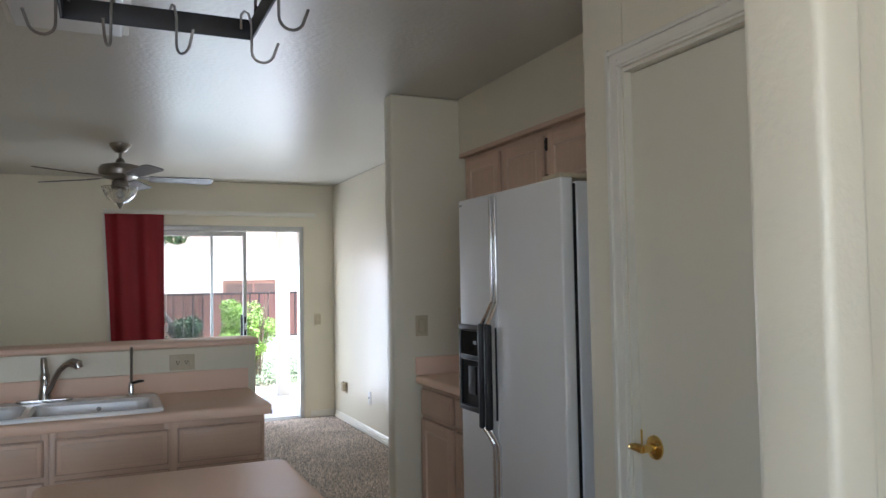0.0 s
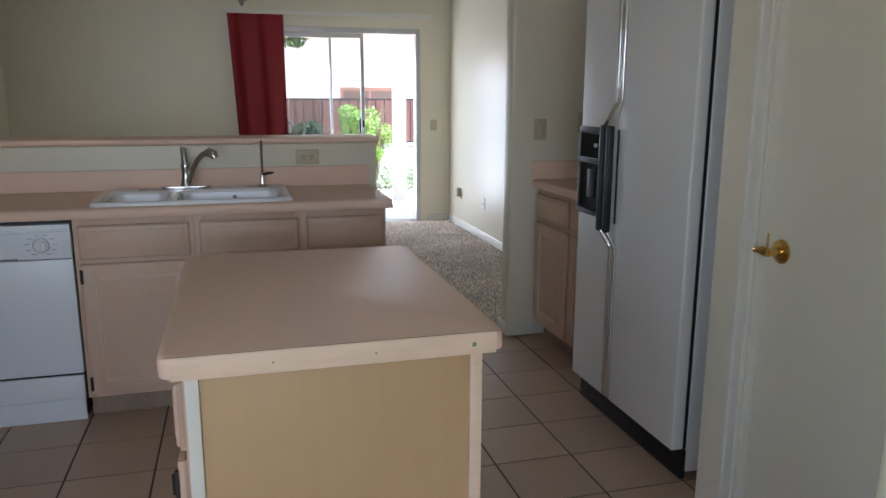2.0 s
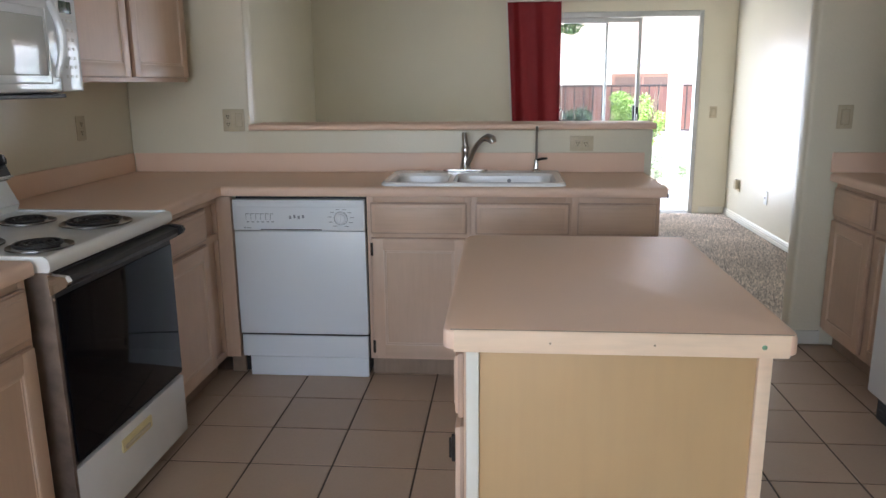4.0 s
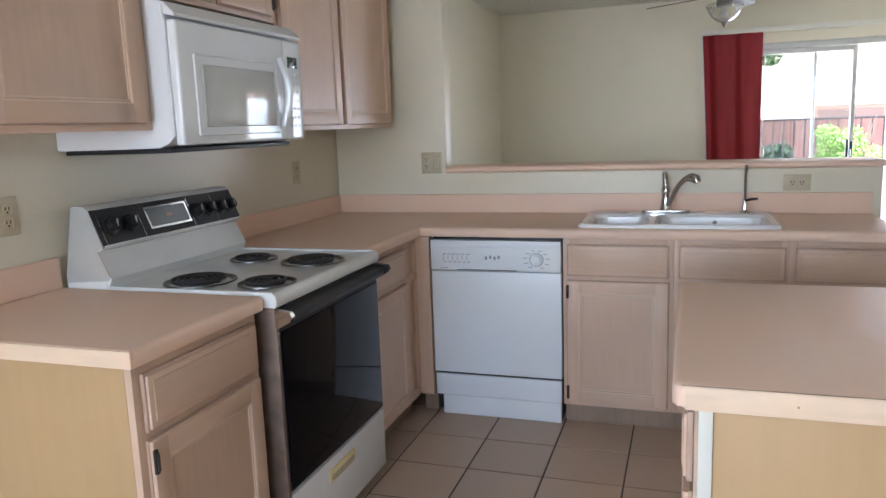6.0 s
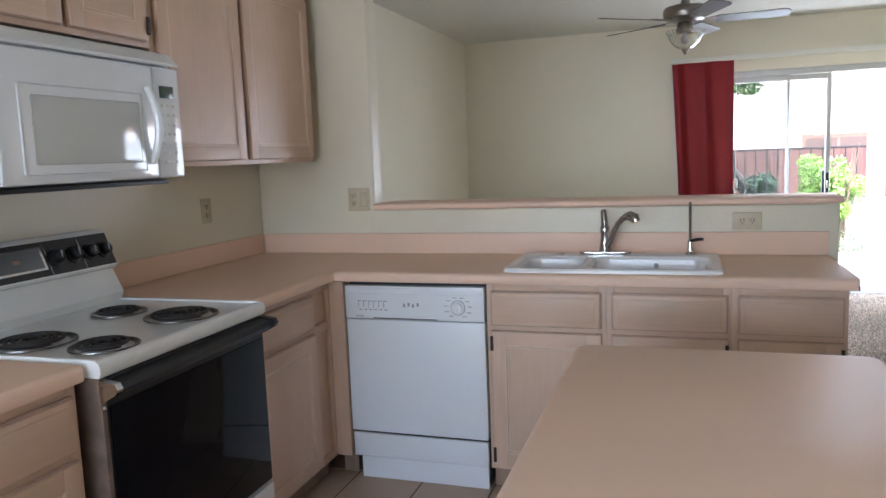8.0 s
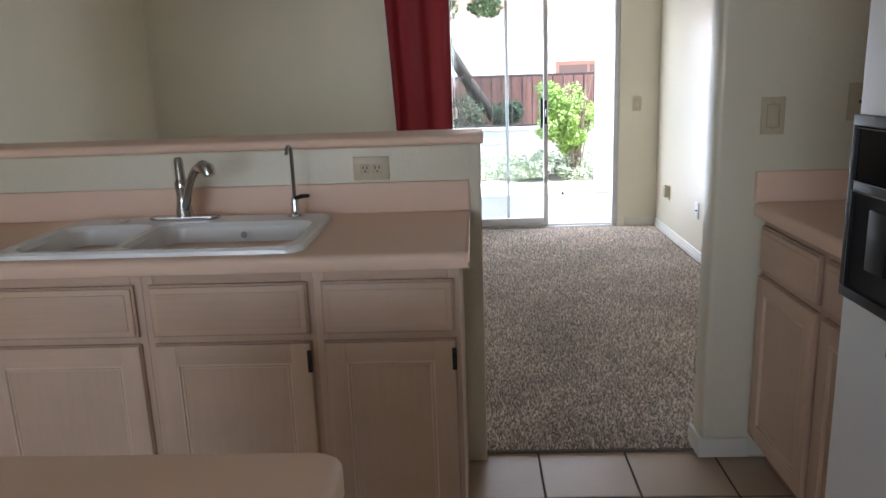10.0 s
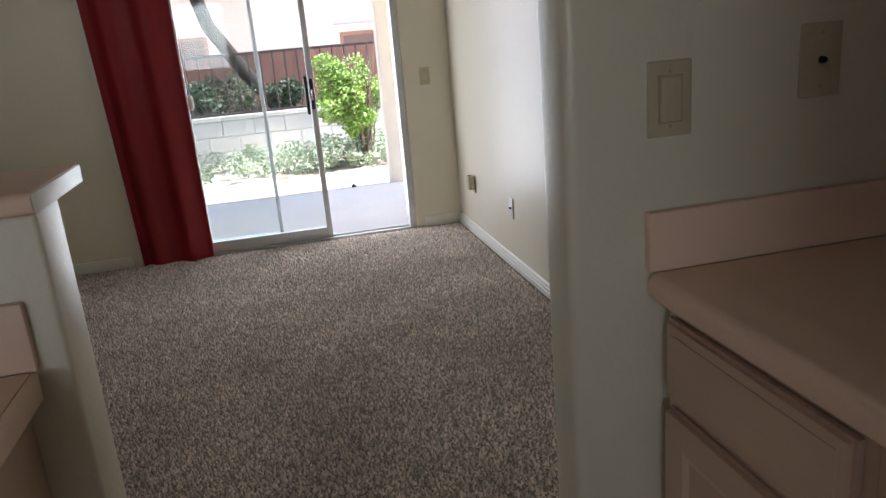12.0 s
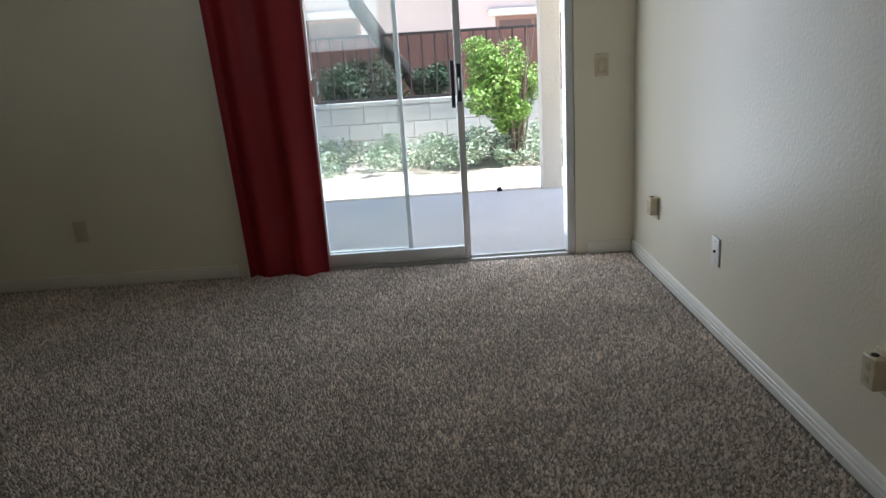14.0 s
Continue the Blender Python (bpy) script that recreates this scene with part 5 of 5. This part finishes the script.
def pot_rack():
    t = thing("hanging_pot_rack", (0.35, 2.1, 2.06), "black iron pot rack hanging from chains above island", "pot rack")
    x0, x1, y0, y1, z0, z1 = 0.135, 0.574, 1.70, 2.495, 2.06, 2.112
    for a in ((x0, x1, y1 - 0.006, y1), (x0, x1, y0, y0 + 0.006), (x0, x0 + 0.006, y0 + 0.0065, y1 - 0.0065), (x1 - 0.006, x1, y0 + 0.0065, y1 - 0.0065)):
        part("flat_bar", box(*a, z0, z1, 0.0015), IRON, t)

    def hook(x, y, turn):
        dx, dy = math.cos(radians(turn)), math.sin(radians(turn))
        pts = [Vector((0.018, 0, z1 - 0.03)), Vector((0.018, 0, z1 + 0.006)), Vector((0.010, 0, z1 + 0.016)), Vector((0, 0, z1 + 0.010)), Vector((-0.008, 0, z1 - 0.02)), Vector((-0.008, 0, z0 - 0.03))]
        pts += [Vector((-0.036 + 0.028 * math.cos(radians(s)), 0, z0 - 0.035 + 0.028 * math.sin(radians(s)))) for s in range(0, -171, -19)]
        pts += [Vector((-0.074, 0, z0 - 0.012))]
        part("hook", tube(bmesh.new(), [(x + p.x * dx, y + p.x * dy, p.z) for p in pts], 0.0035, 7), STEEL, t, "bare steel pot hook")
    for x, y, a in ((0.138, 2.43, 10), (0.245, 2.49, 75), (0.385, 2.49, 120), (0.560, 2.475, 165), (0.571, 2.20, 180), (0.571, 1.93, 180), (0.138, 1.98, 0)):
        hook(x, y, a)
    for x, y in ((x0 + 0.003, y1 - 0.06), (x1 - 0.003, y1 - 0.06), (x0 + 0.003, y0 + 0.06), (x1 - 0.003, y0 + 0.06)):
        part("chain_eye", tube(bmesh.new(), arc((x, y, z1 + 0.008), 0.010, 0, 330, 11, "yz"), 0.0028, 6, True), IRON, t)
        for k in range(13):
            z = z1 + 0.030 + k * 0.0275
            w = "yz" if k % 2 == 0 else "xz"
            pts = [p + Vector((0, 0, 0.008 * (1 if p.z > z else -1))) for p in arc((x, y, z), 0.009, 15, 375, 12, w)]
            part("chain_link", tube(bmesh.new(), pts, 0.0024, 5, True), STEEL, t)
        part("ceiling_hook", tube(bmesh.new(), [(x, y, 2.465), (x + 0.008, y, 2.475), (x, y, 2.488), (x, y, 2.4995)], 0.004, 6), IRON, t)


pot_rack()
t = thing("ceiling_light", (0.1, 3.2, 2.44), "white boxed fluorescent ceiling light, off", "ceiling light")
part("frame", box(-0.118, 0.310, 2.62, 3.84, 2.462, 2.4995, 0.004), TRIM, t)
part("diffuser", box(-0.095, 0.287, 2.645, 3.815, 2.445, 2.4615, 0.012, 3), DIFFUSER, t)

# ---- rear and hall windows ----


def window(name, face, plane, u0, u1, z0, z1, label, blinds):
    bm = bmesh.new()
    w = 0.04
    for a, b, c, d in ((u0, u0 + w, z0, z1), (u1 - w, u1, z0, z1), (u0 + w, u1 - w, z0, z0 + w), (u0 + w, u1 - w, z1 - w, z1), ((u0 + u1) / 2 - 0.02, (u0 + u1) / 2 + 0.02, z0 + w, z1 - w)):
        front_box(face, plane, a + 0.0006, b - 0.0006, -0.08, -0.04, c + 0.0006, d - 0.0006, 0.003, 2, bm)
    d = tagged(part(name, bm, TRIM), label, "window", "", "structure")
    for a, b in ((u0 + w, (u0 + u1) / 2 - 0.02), ((u0 + u1) / 2 + 0.02, u1 - w)):
        g = part("pane", front_box(face, plane, a - 0.004, b + 0.004, -0.064, -0.060, z0 + w - 0.004, z1 - w + 0.004), GLASS, d)
        g.visible_shadow = False
    part("window_sill", front_box(face, plane, u0 + 0.001, u1 - 0.001, -0.038, 0.03, z0 - 0.0, z0 + 0.018, 0.005), TRIM, d)
    if blinds:
        t = thing("window_blind", front_point(face, plane, (u0 + u1) / 2, 0, z0 + 0.02), "white horizontal slat blind, open", "blind")
        part("headrail", front_box(face, plane, u0 + 0.01, u1 - 0.01, -0.034, 0.0, z1 - 0.04, z1 - 0.003, 0.003), BLIND, t)
        n = int((z1 - z0 - 0.1) / 0.045)
        for k in range(n):
            z = z0 + 0.06 + k * 0.045
            part("slat", front_box(face, plane, u0 + 0.012, u1 - 0.012, -0.036, 0.0, z, z + 0.003), BLIND, t)


window("window_1", "N", REAR, -1.7, 0.6, 0.75, 2.3, "wide white-framed window", True)
# the E window is an addition, always out of view, around the side lamp
window("added_window_3", "E", LEFT, -1.5, 0.7, 0.8, 2.15, "unseen white-framed side window, added to let in light", False)
window("window_2", "S", FAR, 4.45, 5.65, 0.66, 2.05, "white-framed window in far room", False)

# ---- outside ----
structure("ground", box(-90, 90, -90, 120, -0.5, -0.09), DIRT, "dry sunlit dirt yard", "ground")
structure("patio", box(-4, 4.2, FAR + 0.13, 10.56, -0.14, -0.045, 0.006), CONCRETE, "smooth grey concrete patio slab", "patio")


def patio_cover():
    t = thing("patio_cover", (0.5, 9.6, -0.045), "stucco patio cover carried by square post", "patio cover")
    part("roof", box(-4.5, 4.7, FAR + 0.13, 10.75, 2.52, 2.66, 0.01), STUCCO, t)
    part("beam", box(-4.5, 4.7, 10.55, 10.74, 2.30, 2.519, 0.01), STUCCO, t)
    part("post", box(2.300, 2.465, 10.57, 10.735, -0.09, 2.2995, 0.015, 3), STUCCO, t, "cream stucco post")
    part("post", box(-3.2, -3.0, 10.57, 10.77, -0.09, 2.2995, 0.015, 3), STUCCO, t)


patio_cover()


def block_wall_and_fence():
    y0 = 13.5
    w = tagged(part("block_wall", box(-9, 13, y0 + 0.012, y0 + 0.188, -0.2, 0.53), MORTAR), "low pale grey concrete block wall", "wall", "", "structure")
    f = thing("metal_fence", (2, y0 + 0.04, 0.54), "dark metal picket fence on top of block wall", "fence")
    for z0, z1 in ((0.5355, 0.568), (1.275, 1.31)):
        part("rail", box(-9, 13, y0 + 0.02, y0 + 0.065, z0, z1, 0.003), FENCE_DARK, f)
    bm = tube(bmesh.new(), [(0, y0 + 0.042, 0.5685), (0, y0 + 0.042, 1.2745)], 0.0115, 6)
    me = mesh_of("picket", bm, FENCE_DARK)
    for k in range(90):
        ob = new("picket", me)
        ob.parent = f
        ob.matrix_parent_inverse = Matrix.Translation(-f.location)
        ob.location = (-5 + k * 0.155, 0, 0)
    yb, bw = 15.0, 0.16
    g = thing("board_fence", (2, yb, -0.09), "brown board fence behind metal pickets", "fence")
    for z in (0.2, 1.05):
        part("rail", box(-6, 11, yb + 0.021, yb + 0.06, z, z + 0.09, 0.003), FENCE, g)
    me = mesh_of("board", box(0, bw - 0.0015, yb, yb + 0.02, -0.09, 1.285, 0.002, 1), FENCE, False)
    for k in range(int(17 / bw)):
        ob = new("board", me)
        ob.parent = g
        ob.matrix_parent_inverse = Matrix.Translation(-g.location)
        ob.location = (-6 + k * bw, random.uniform(-0.002, 0.002), random.uniform(-0.01, 0.006))
    me = mesh_of("block", box(0.004, 0.396, y0, y0 + 0.2, 0.004, 0.196, 0.006, 1), BLOCK, False)
    cap = mesh_of("cap_block", box(0.004, 0.396, y0 - 0.006, y0 + 0.206, 0.003, 0.06, 0.006, 1), BLOCK, False)
    for r in range(3):
        for k in range(22):
            ob = new("block", me)
            ob.parent = w
            ob.location = (-3.0 + k * 0.4 + (0.2 if r % 2 else 0), 0, -0.13 + r * 0.2)
    for k in range(22):
        ob = new("block", cap)
        ob.parent = w
        ob.location = (-3.0 + k * 0.4, 0, 0.475)


block_wall_and_fence()


def leaf_cloud(name, centres, count, size, material, parent=None, label="", seed=1, flat=0.0, shell=True):
    """Many small folded leaves spread through ellipsoids (x, y, z, rx, ry, rz)."""
    rnd = random.Random(seed)
    verts, faces = [], []
    for i in range(count):
        cx, cy, cz, rx, ry, rz = centres[rnd.randrange(len(centres))]
        while True:
            p = Vector((rnd.uniform(-1, 1), rnd.uniform(-1, 1), rnd.uniform(-1, 1)))
            if (0.35 if shell else 0.0) < p.length < 1:
                break
        p = Vector((cx + p.x * rx, cy + p.y * ry, cz + p.z * rz))
        q = Euler((rnd.uniform(-1.2, 1.2), rnd.uniform(-1.2, 1.2), rnd.uniform(0, 6.28))).to_matrix()
        s = size * rnd.uniform(0.6, 1.35)
        k = len(verts)
        for v in ((0, -1, 0), (0.42, -0.1, 0.14), (0, 1.0, -0.1), (-0.42, -0.1, 0.14), (0, -0.05, 0)):
            verts.append(p + q @ (Vector(v) * s))
        faces += [(k, k + 1, k + 4), (k + 1, k + 2, k + 4), (k + 2, k + 3, k + 4), (k + 3, k, k + 4)]
    me = bpy.data.meshes.new(name)
    me.from_pydata(verts, [], faces)
    me.materials.append(material)
    ob = new(name, me)
    if parent is not None:
        ob.parent = parent
        ob.matrix_parent_inverse = Matrix.Translation(-root_of(parent).location)
    if label:
        ob["label"] = label
    return ob


def bush(base, name, label, centres, count, size, material, seed, twigs=16, height=1.0):
    t = thing(name, base, label, "bush")
    leaf_cloud("foliage", centres, count, size, material, t, "", seed)
    rnd = random.Random(seed + 50)
    for k in range(twigs):
        b = Vector(base) + Vector((rnd.uniform(-0.06, 0.06), rnd.uniform(-0.06, 0.06), 0)) * height
        a = rnd.uniform(0, 6.28)
        r = rnd.uniform(0.08, 0.28) * height
        h = rnd.uniform(0.75, 1.18) * height
        pts = [b, b + Vector((0.3 * r * math.cos(a), 0.3 * r * math.sin(a), 0.4 * h)), b + Vector((0.8 * r * math.cos(a), 0.8 * r * math.sin(a), 0.8 * h)), b + Vector((r * math.cos(a), r * math.sin(a), h))]
        part("branch", tube(bmesh.new(), pts, [0.012, 0.009, 0.006, 0.002], 5), TWIG, t)


def blobs(seed, n, box6, rad):
    rnd = random.Random(seed)
    x0, x1, y0, y1, z0, z1 = box6
    return [(rnd.uniform(x0, x1), rnd.uniform(y0, y1), rnd.uniform(z0, z1), *(rad * rnd.uniform(0.6, 1.2) for _ in range(3))) for _ in range(n)]


bush((2.28, 12.2, -0.09), "green_shrub", "bright green leafy shrub with bare twig tips", blobs(5, 24, (1.90, 2.48, 11.95, 12.5, 0.48, 1.16), 0.16) + blobs(6, 10, (2.04, 2.36, 12.0, 12.45, 0.27, 0.52), 0.14), 11500, 0.026, LEAF, 11, 26, 1.25)
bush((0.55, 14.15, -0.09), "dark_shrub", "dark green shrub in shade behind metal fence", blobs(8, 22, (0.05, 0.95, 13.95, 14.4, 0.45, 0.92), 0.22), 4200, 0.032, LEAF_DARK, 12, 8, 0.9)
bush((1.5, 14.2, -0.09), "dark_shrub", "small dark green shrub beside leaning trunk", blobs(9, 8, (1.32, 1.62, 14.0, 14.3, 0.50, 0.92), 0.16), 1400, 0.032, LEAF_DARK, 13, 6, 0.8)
bush((4.0, 13.0, -0.09), "green_shrub", "green shrub beside fence", blobs(15, 9, (3.3, 4.4, 12.8, 13.2, 0.35, 0.7), 0.2), 1200, 0.035, LEAF, 16, 6, 0.7)
weeds = leaf_cloud("weeds", blobs(21, 190, (-1.8, 3.6, 11.75, 13.3, -0.08, 0.15), 0.13) + blobs(23, 36, (1.3, 2.9, 11.9, 12.5, -0.05, 0.22), 0.13), 27000, 0.022, LEAF_DRY, None, "", 22, shell=False)
tagged(weeds, "low grey-green weeds covering dirt, colour paled for haze", "weeds", "", "stuff")


def leaning_tree():
    t = thing("tree", (1.85, 14.3, -0.09), "leaning tree trunk with shade in its dark bark colour, leafy crown above", "tree")
    pts = [(1.85, 14.3, -0.12), (1.62, 14.3, 0.20), (1.36, 14.3, 0.52), (0.98, 14.28, 1.02), (0.58, 14.2, 1.68), (0.40, 14.1, 2.4), (0.35, 13.9, 3.2)]
    part("trunk", tube(bmesh.new(), pts, [0.13, 0.105, 0.10, 0.10, 0.092, 0.085, 0.07], 12), BARK, t)
    for p in ([(0.46, 14.13, 2.2), (0.95, 13.5, 2.8), (1.5, 13.0, 3.3)], [(0.38, 14.0, 2.8), (-0.3, 13.4, 3.3), (-0.9, 13.0, 3.8)], [(0.36, 13.95, 3.0), (0.5, 13.6, 3.8), (0.6, 13.4, 4.4)]):
        part("limb", tube(bmesh.new(), p, [0.06, 0.04, 0.02], 8), BARK, t)
    leaf_cloud("crown", blobs(31, 30, (-1.6, 2.2, 11.6, 13.4, 3.3, 4.6), 0.55) + [(1.12, 12.5, 2.2, 0.26, 0.2, 0.13), (0.25, 12.6, 2.2, 0.5, 0.3, 0.22), (0.9, 12.45, 2.55, 0.3, 0.2, 0.2)], 9000, 0.05, CROWN, t, "", 32)


leaning_tree()


def neighbour_house():
    y = 21.0
    t = thing("neighbour_house", (1, y, -0.09), "beige stucco house behind fence with brown trim", "house")
    part("wall", box(-9, 12, y, y + 8, -0.09, 3.4), STUCCO_FAR, t)
    bm = prism(bmesh.new(), [(y - 0.7, 3.35), (y + 4, 4.9), (y + 8.7, 3.35), (y + 8.7, 3.25), (y + 4, 4.78), (y - 0.7, 3.22)], "x", -9.6, 12.6)
    part("roof", bm, ROOF, t)
    for x0, x1, z0, z1 in ((3.0, 4.6, 0.9, 1.55), (-1.2, 0.1, 0.95, 1.7), (5.2, 6.4, 0.95, 1.8)):
        w = part("window", box(x0, x1, y - 0.03, y - 0.002, z0, z1), BROWN_TRIM, t, "brown framed window")
        part("pane", box(x0 + 0.08, (x0 + x1) / 2 - 0.03, y - 0.036, y - 0.031, z0 + 0.08, z1 - 0.08), WIN_DARK, w)
        part("pane", box((x0 + x1) / 2 + 0.03, x1 - 0.08, y - 0.036, y - 0.031, z0 + 0.08, z1 - 0.08), WIN_DARK, w)
        part("lintel", box(x0 - 0.15, x1 + 0.15, y - 0.09, y - 0.002, z1 + 0.02, z1 + 0.16), STUCCO, w)


neighbour_house()
rock = lathe(bmesh.new(), [(0.010, 0), (0.022, 0.008), (0.024, 0.03), (0.014, 0.045), (0.004, 0.05)], (1.94, 10.72, -0.089), seg=9)
tagged(part("sprinkler_head", rock, BRONZE), "small dark sprinkler head beside patio edge", "sprinkler")

# ---- carpet pile ----


def carpet_pile(x0, x1, y0, y1, step):
    """Short leaning tufts, too many to count, over the part of the carpet that the walk overlooks."""
    rng = np.random.default_rng(4)
    nx, ny = int((x1 - x0) / step), int((y1 - y0) / step)
    gx, gy = np.meshgrid(np.arange(nx), np.arange(ny))
    n = nx * ny
    cx = x0 + (gx.ravel() + 0.5 + rng.uniform(-0.45, 0.45, n)) * step
    cy = y0 + (gy.ravel() + 0.5 + rng.uniform(-0.45, 0.45, n)) * step
    size = step * rng.uniform(0.42, 0.80, n)
    high = 0.009 + rng.uniform(0.001, 0.018, n)
    turn = rng.uniform(0, 2 * math.pi, n)
    lx, ly = rng.normal(0, 0.35, n) * step, rng.normal(0, 0.35, n) * step
    co = np.empty((n, 5, 3), dtype=np.float32)
    for k in range(4):
        a = turn + k * math.pi / 2
        co[:, k, 0], co[:, k, 1], co[:, k, 2] = cx + size * np.cos(a), cy + size * np.sin(a), 0.007
    co[:, 4, 0], co[:, 4, 1], co[:, 4, 2] = cx + lx, cy + ly, high
    base = (np.arange(n) * 5)[:, None, None]
    tri = (base + np.array([[0, 1, 4], [1, 2, 4], [2, 3, 4], [3, 0, 4]])[None]).astype(np.int32).reshape(-1)
    me = bpy.data.meshes.new("carpet_pile")
    me.vertices.add(n * 5)
    me.vertices.foreach_set("co", co.reshape(-1))
    me.loops.add(len(tri))
    me.loops.foreach_set("vertex_index", tri)
    me.polygons.add(n * 4)
    me.polygons.foreach_set("loop_start", np.arange(0, n * 12, 3, dtype=np.int32))
    me.polygons.foreach_set("use_smooth", np.ones(n * 4, dtype=bool))
    me.materials.append(PILE)
    me.update(calc_edges=True)
    me.validate()
    tagged(new("carpet_pile", me), "beige-grey speckled cut-pile tufts of carpet", "carpet", "", "stuff")


carpet_pile(-1.79, 2.44, 4.525, 8.42, 0.010)

# ---- floor tiles, last ----
TX, TY, OX, OY = 0.311, 0.2935, -0.446, 3.345


def floor_tiles():
    g = 0.0035
    f = tagged(part("floor", box(LEFT, 2.9, REAR, 4.5145, -0.0118, -0.0035), GROUT), "beige square ceramic floor tiles with dark grout", "floor", "", "structure")
    full = mesh_of("tile", box(g, TX - g, g, TY - g, -0.0034, 0.0, 0.0016, 1), TILE, False)
    rest = bmesh.new()
    i0, i1 = math.floor((LEFT - OX) / TX), math.ceil((2.9 - OX) / TX)
    j0, j1 = math.floor((REAR - OY) / TY), math.ceil((4.51 - OY) / TY)
    for i in range(i0, i1):
        for j in range(j0, j1):
            x, y = OX + i * TX, OY + j * TY
            whole = x >= LEFT and y >= REAR and x + TX <= 2.9 and y + TY <= 4.52
            if whole and -1.3 < x < 1.8 and y > 1.0:
                ob = new("tile", full)
                ob.parent = f
                ob.location = (x, y, random.uniform(-0.0004, 0.0004))
            else:
                a, b, c, d = max(x, LEFT) + g, min(x + TX, 2.9) - g, max(y, REAR) + g, min(y + TY, 4.512) - g
                if b - a > 0.01 and d - c > 0.01:
                    add_box(rest, a, b, c, d, -0.0034, 0.0)
    r = part("tiles", rest, TILE, f, "", False)
    tagged(r, kind="stuff")


floor_tiles()
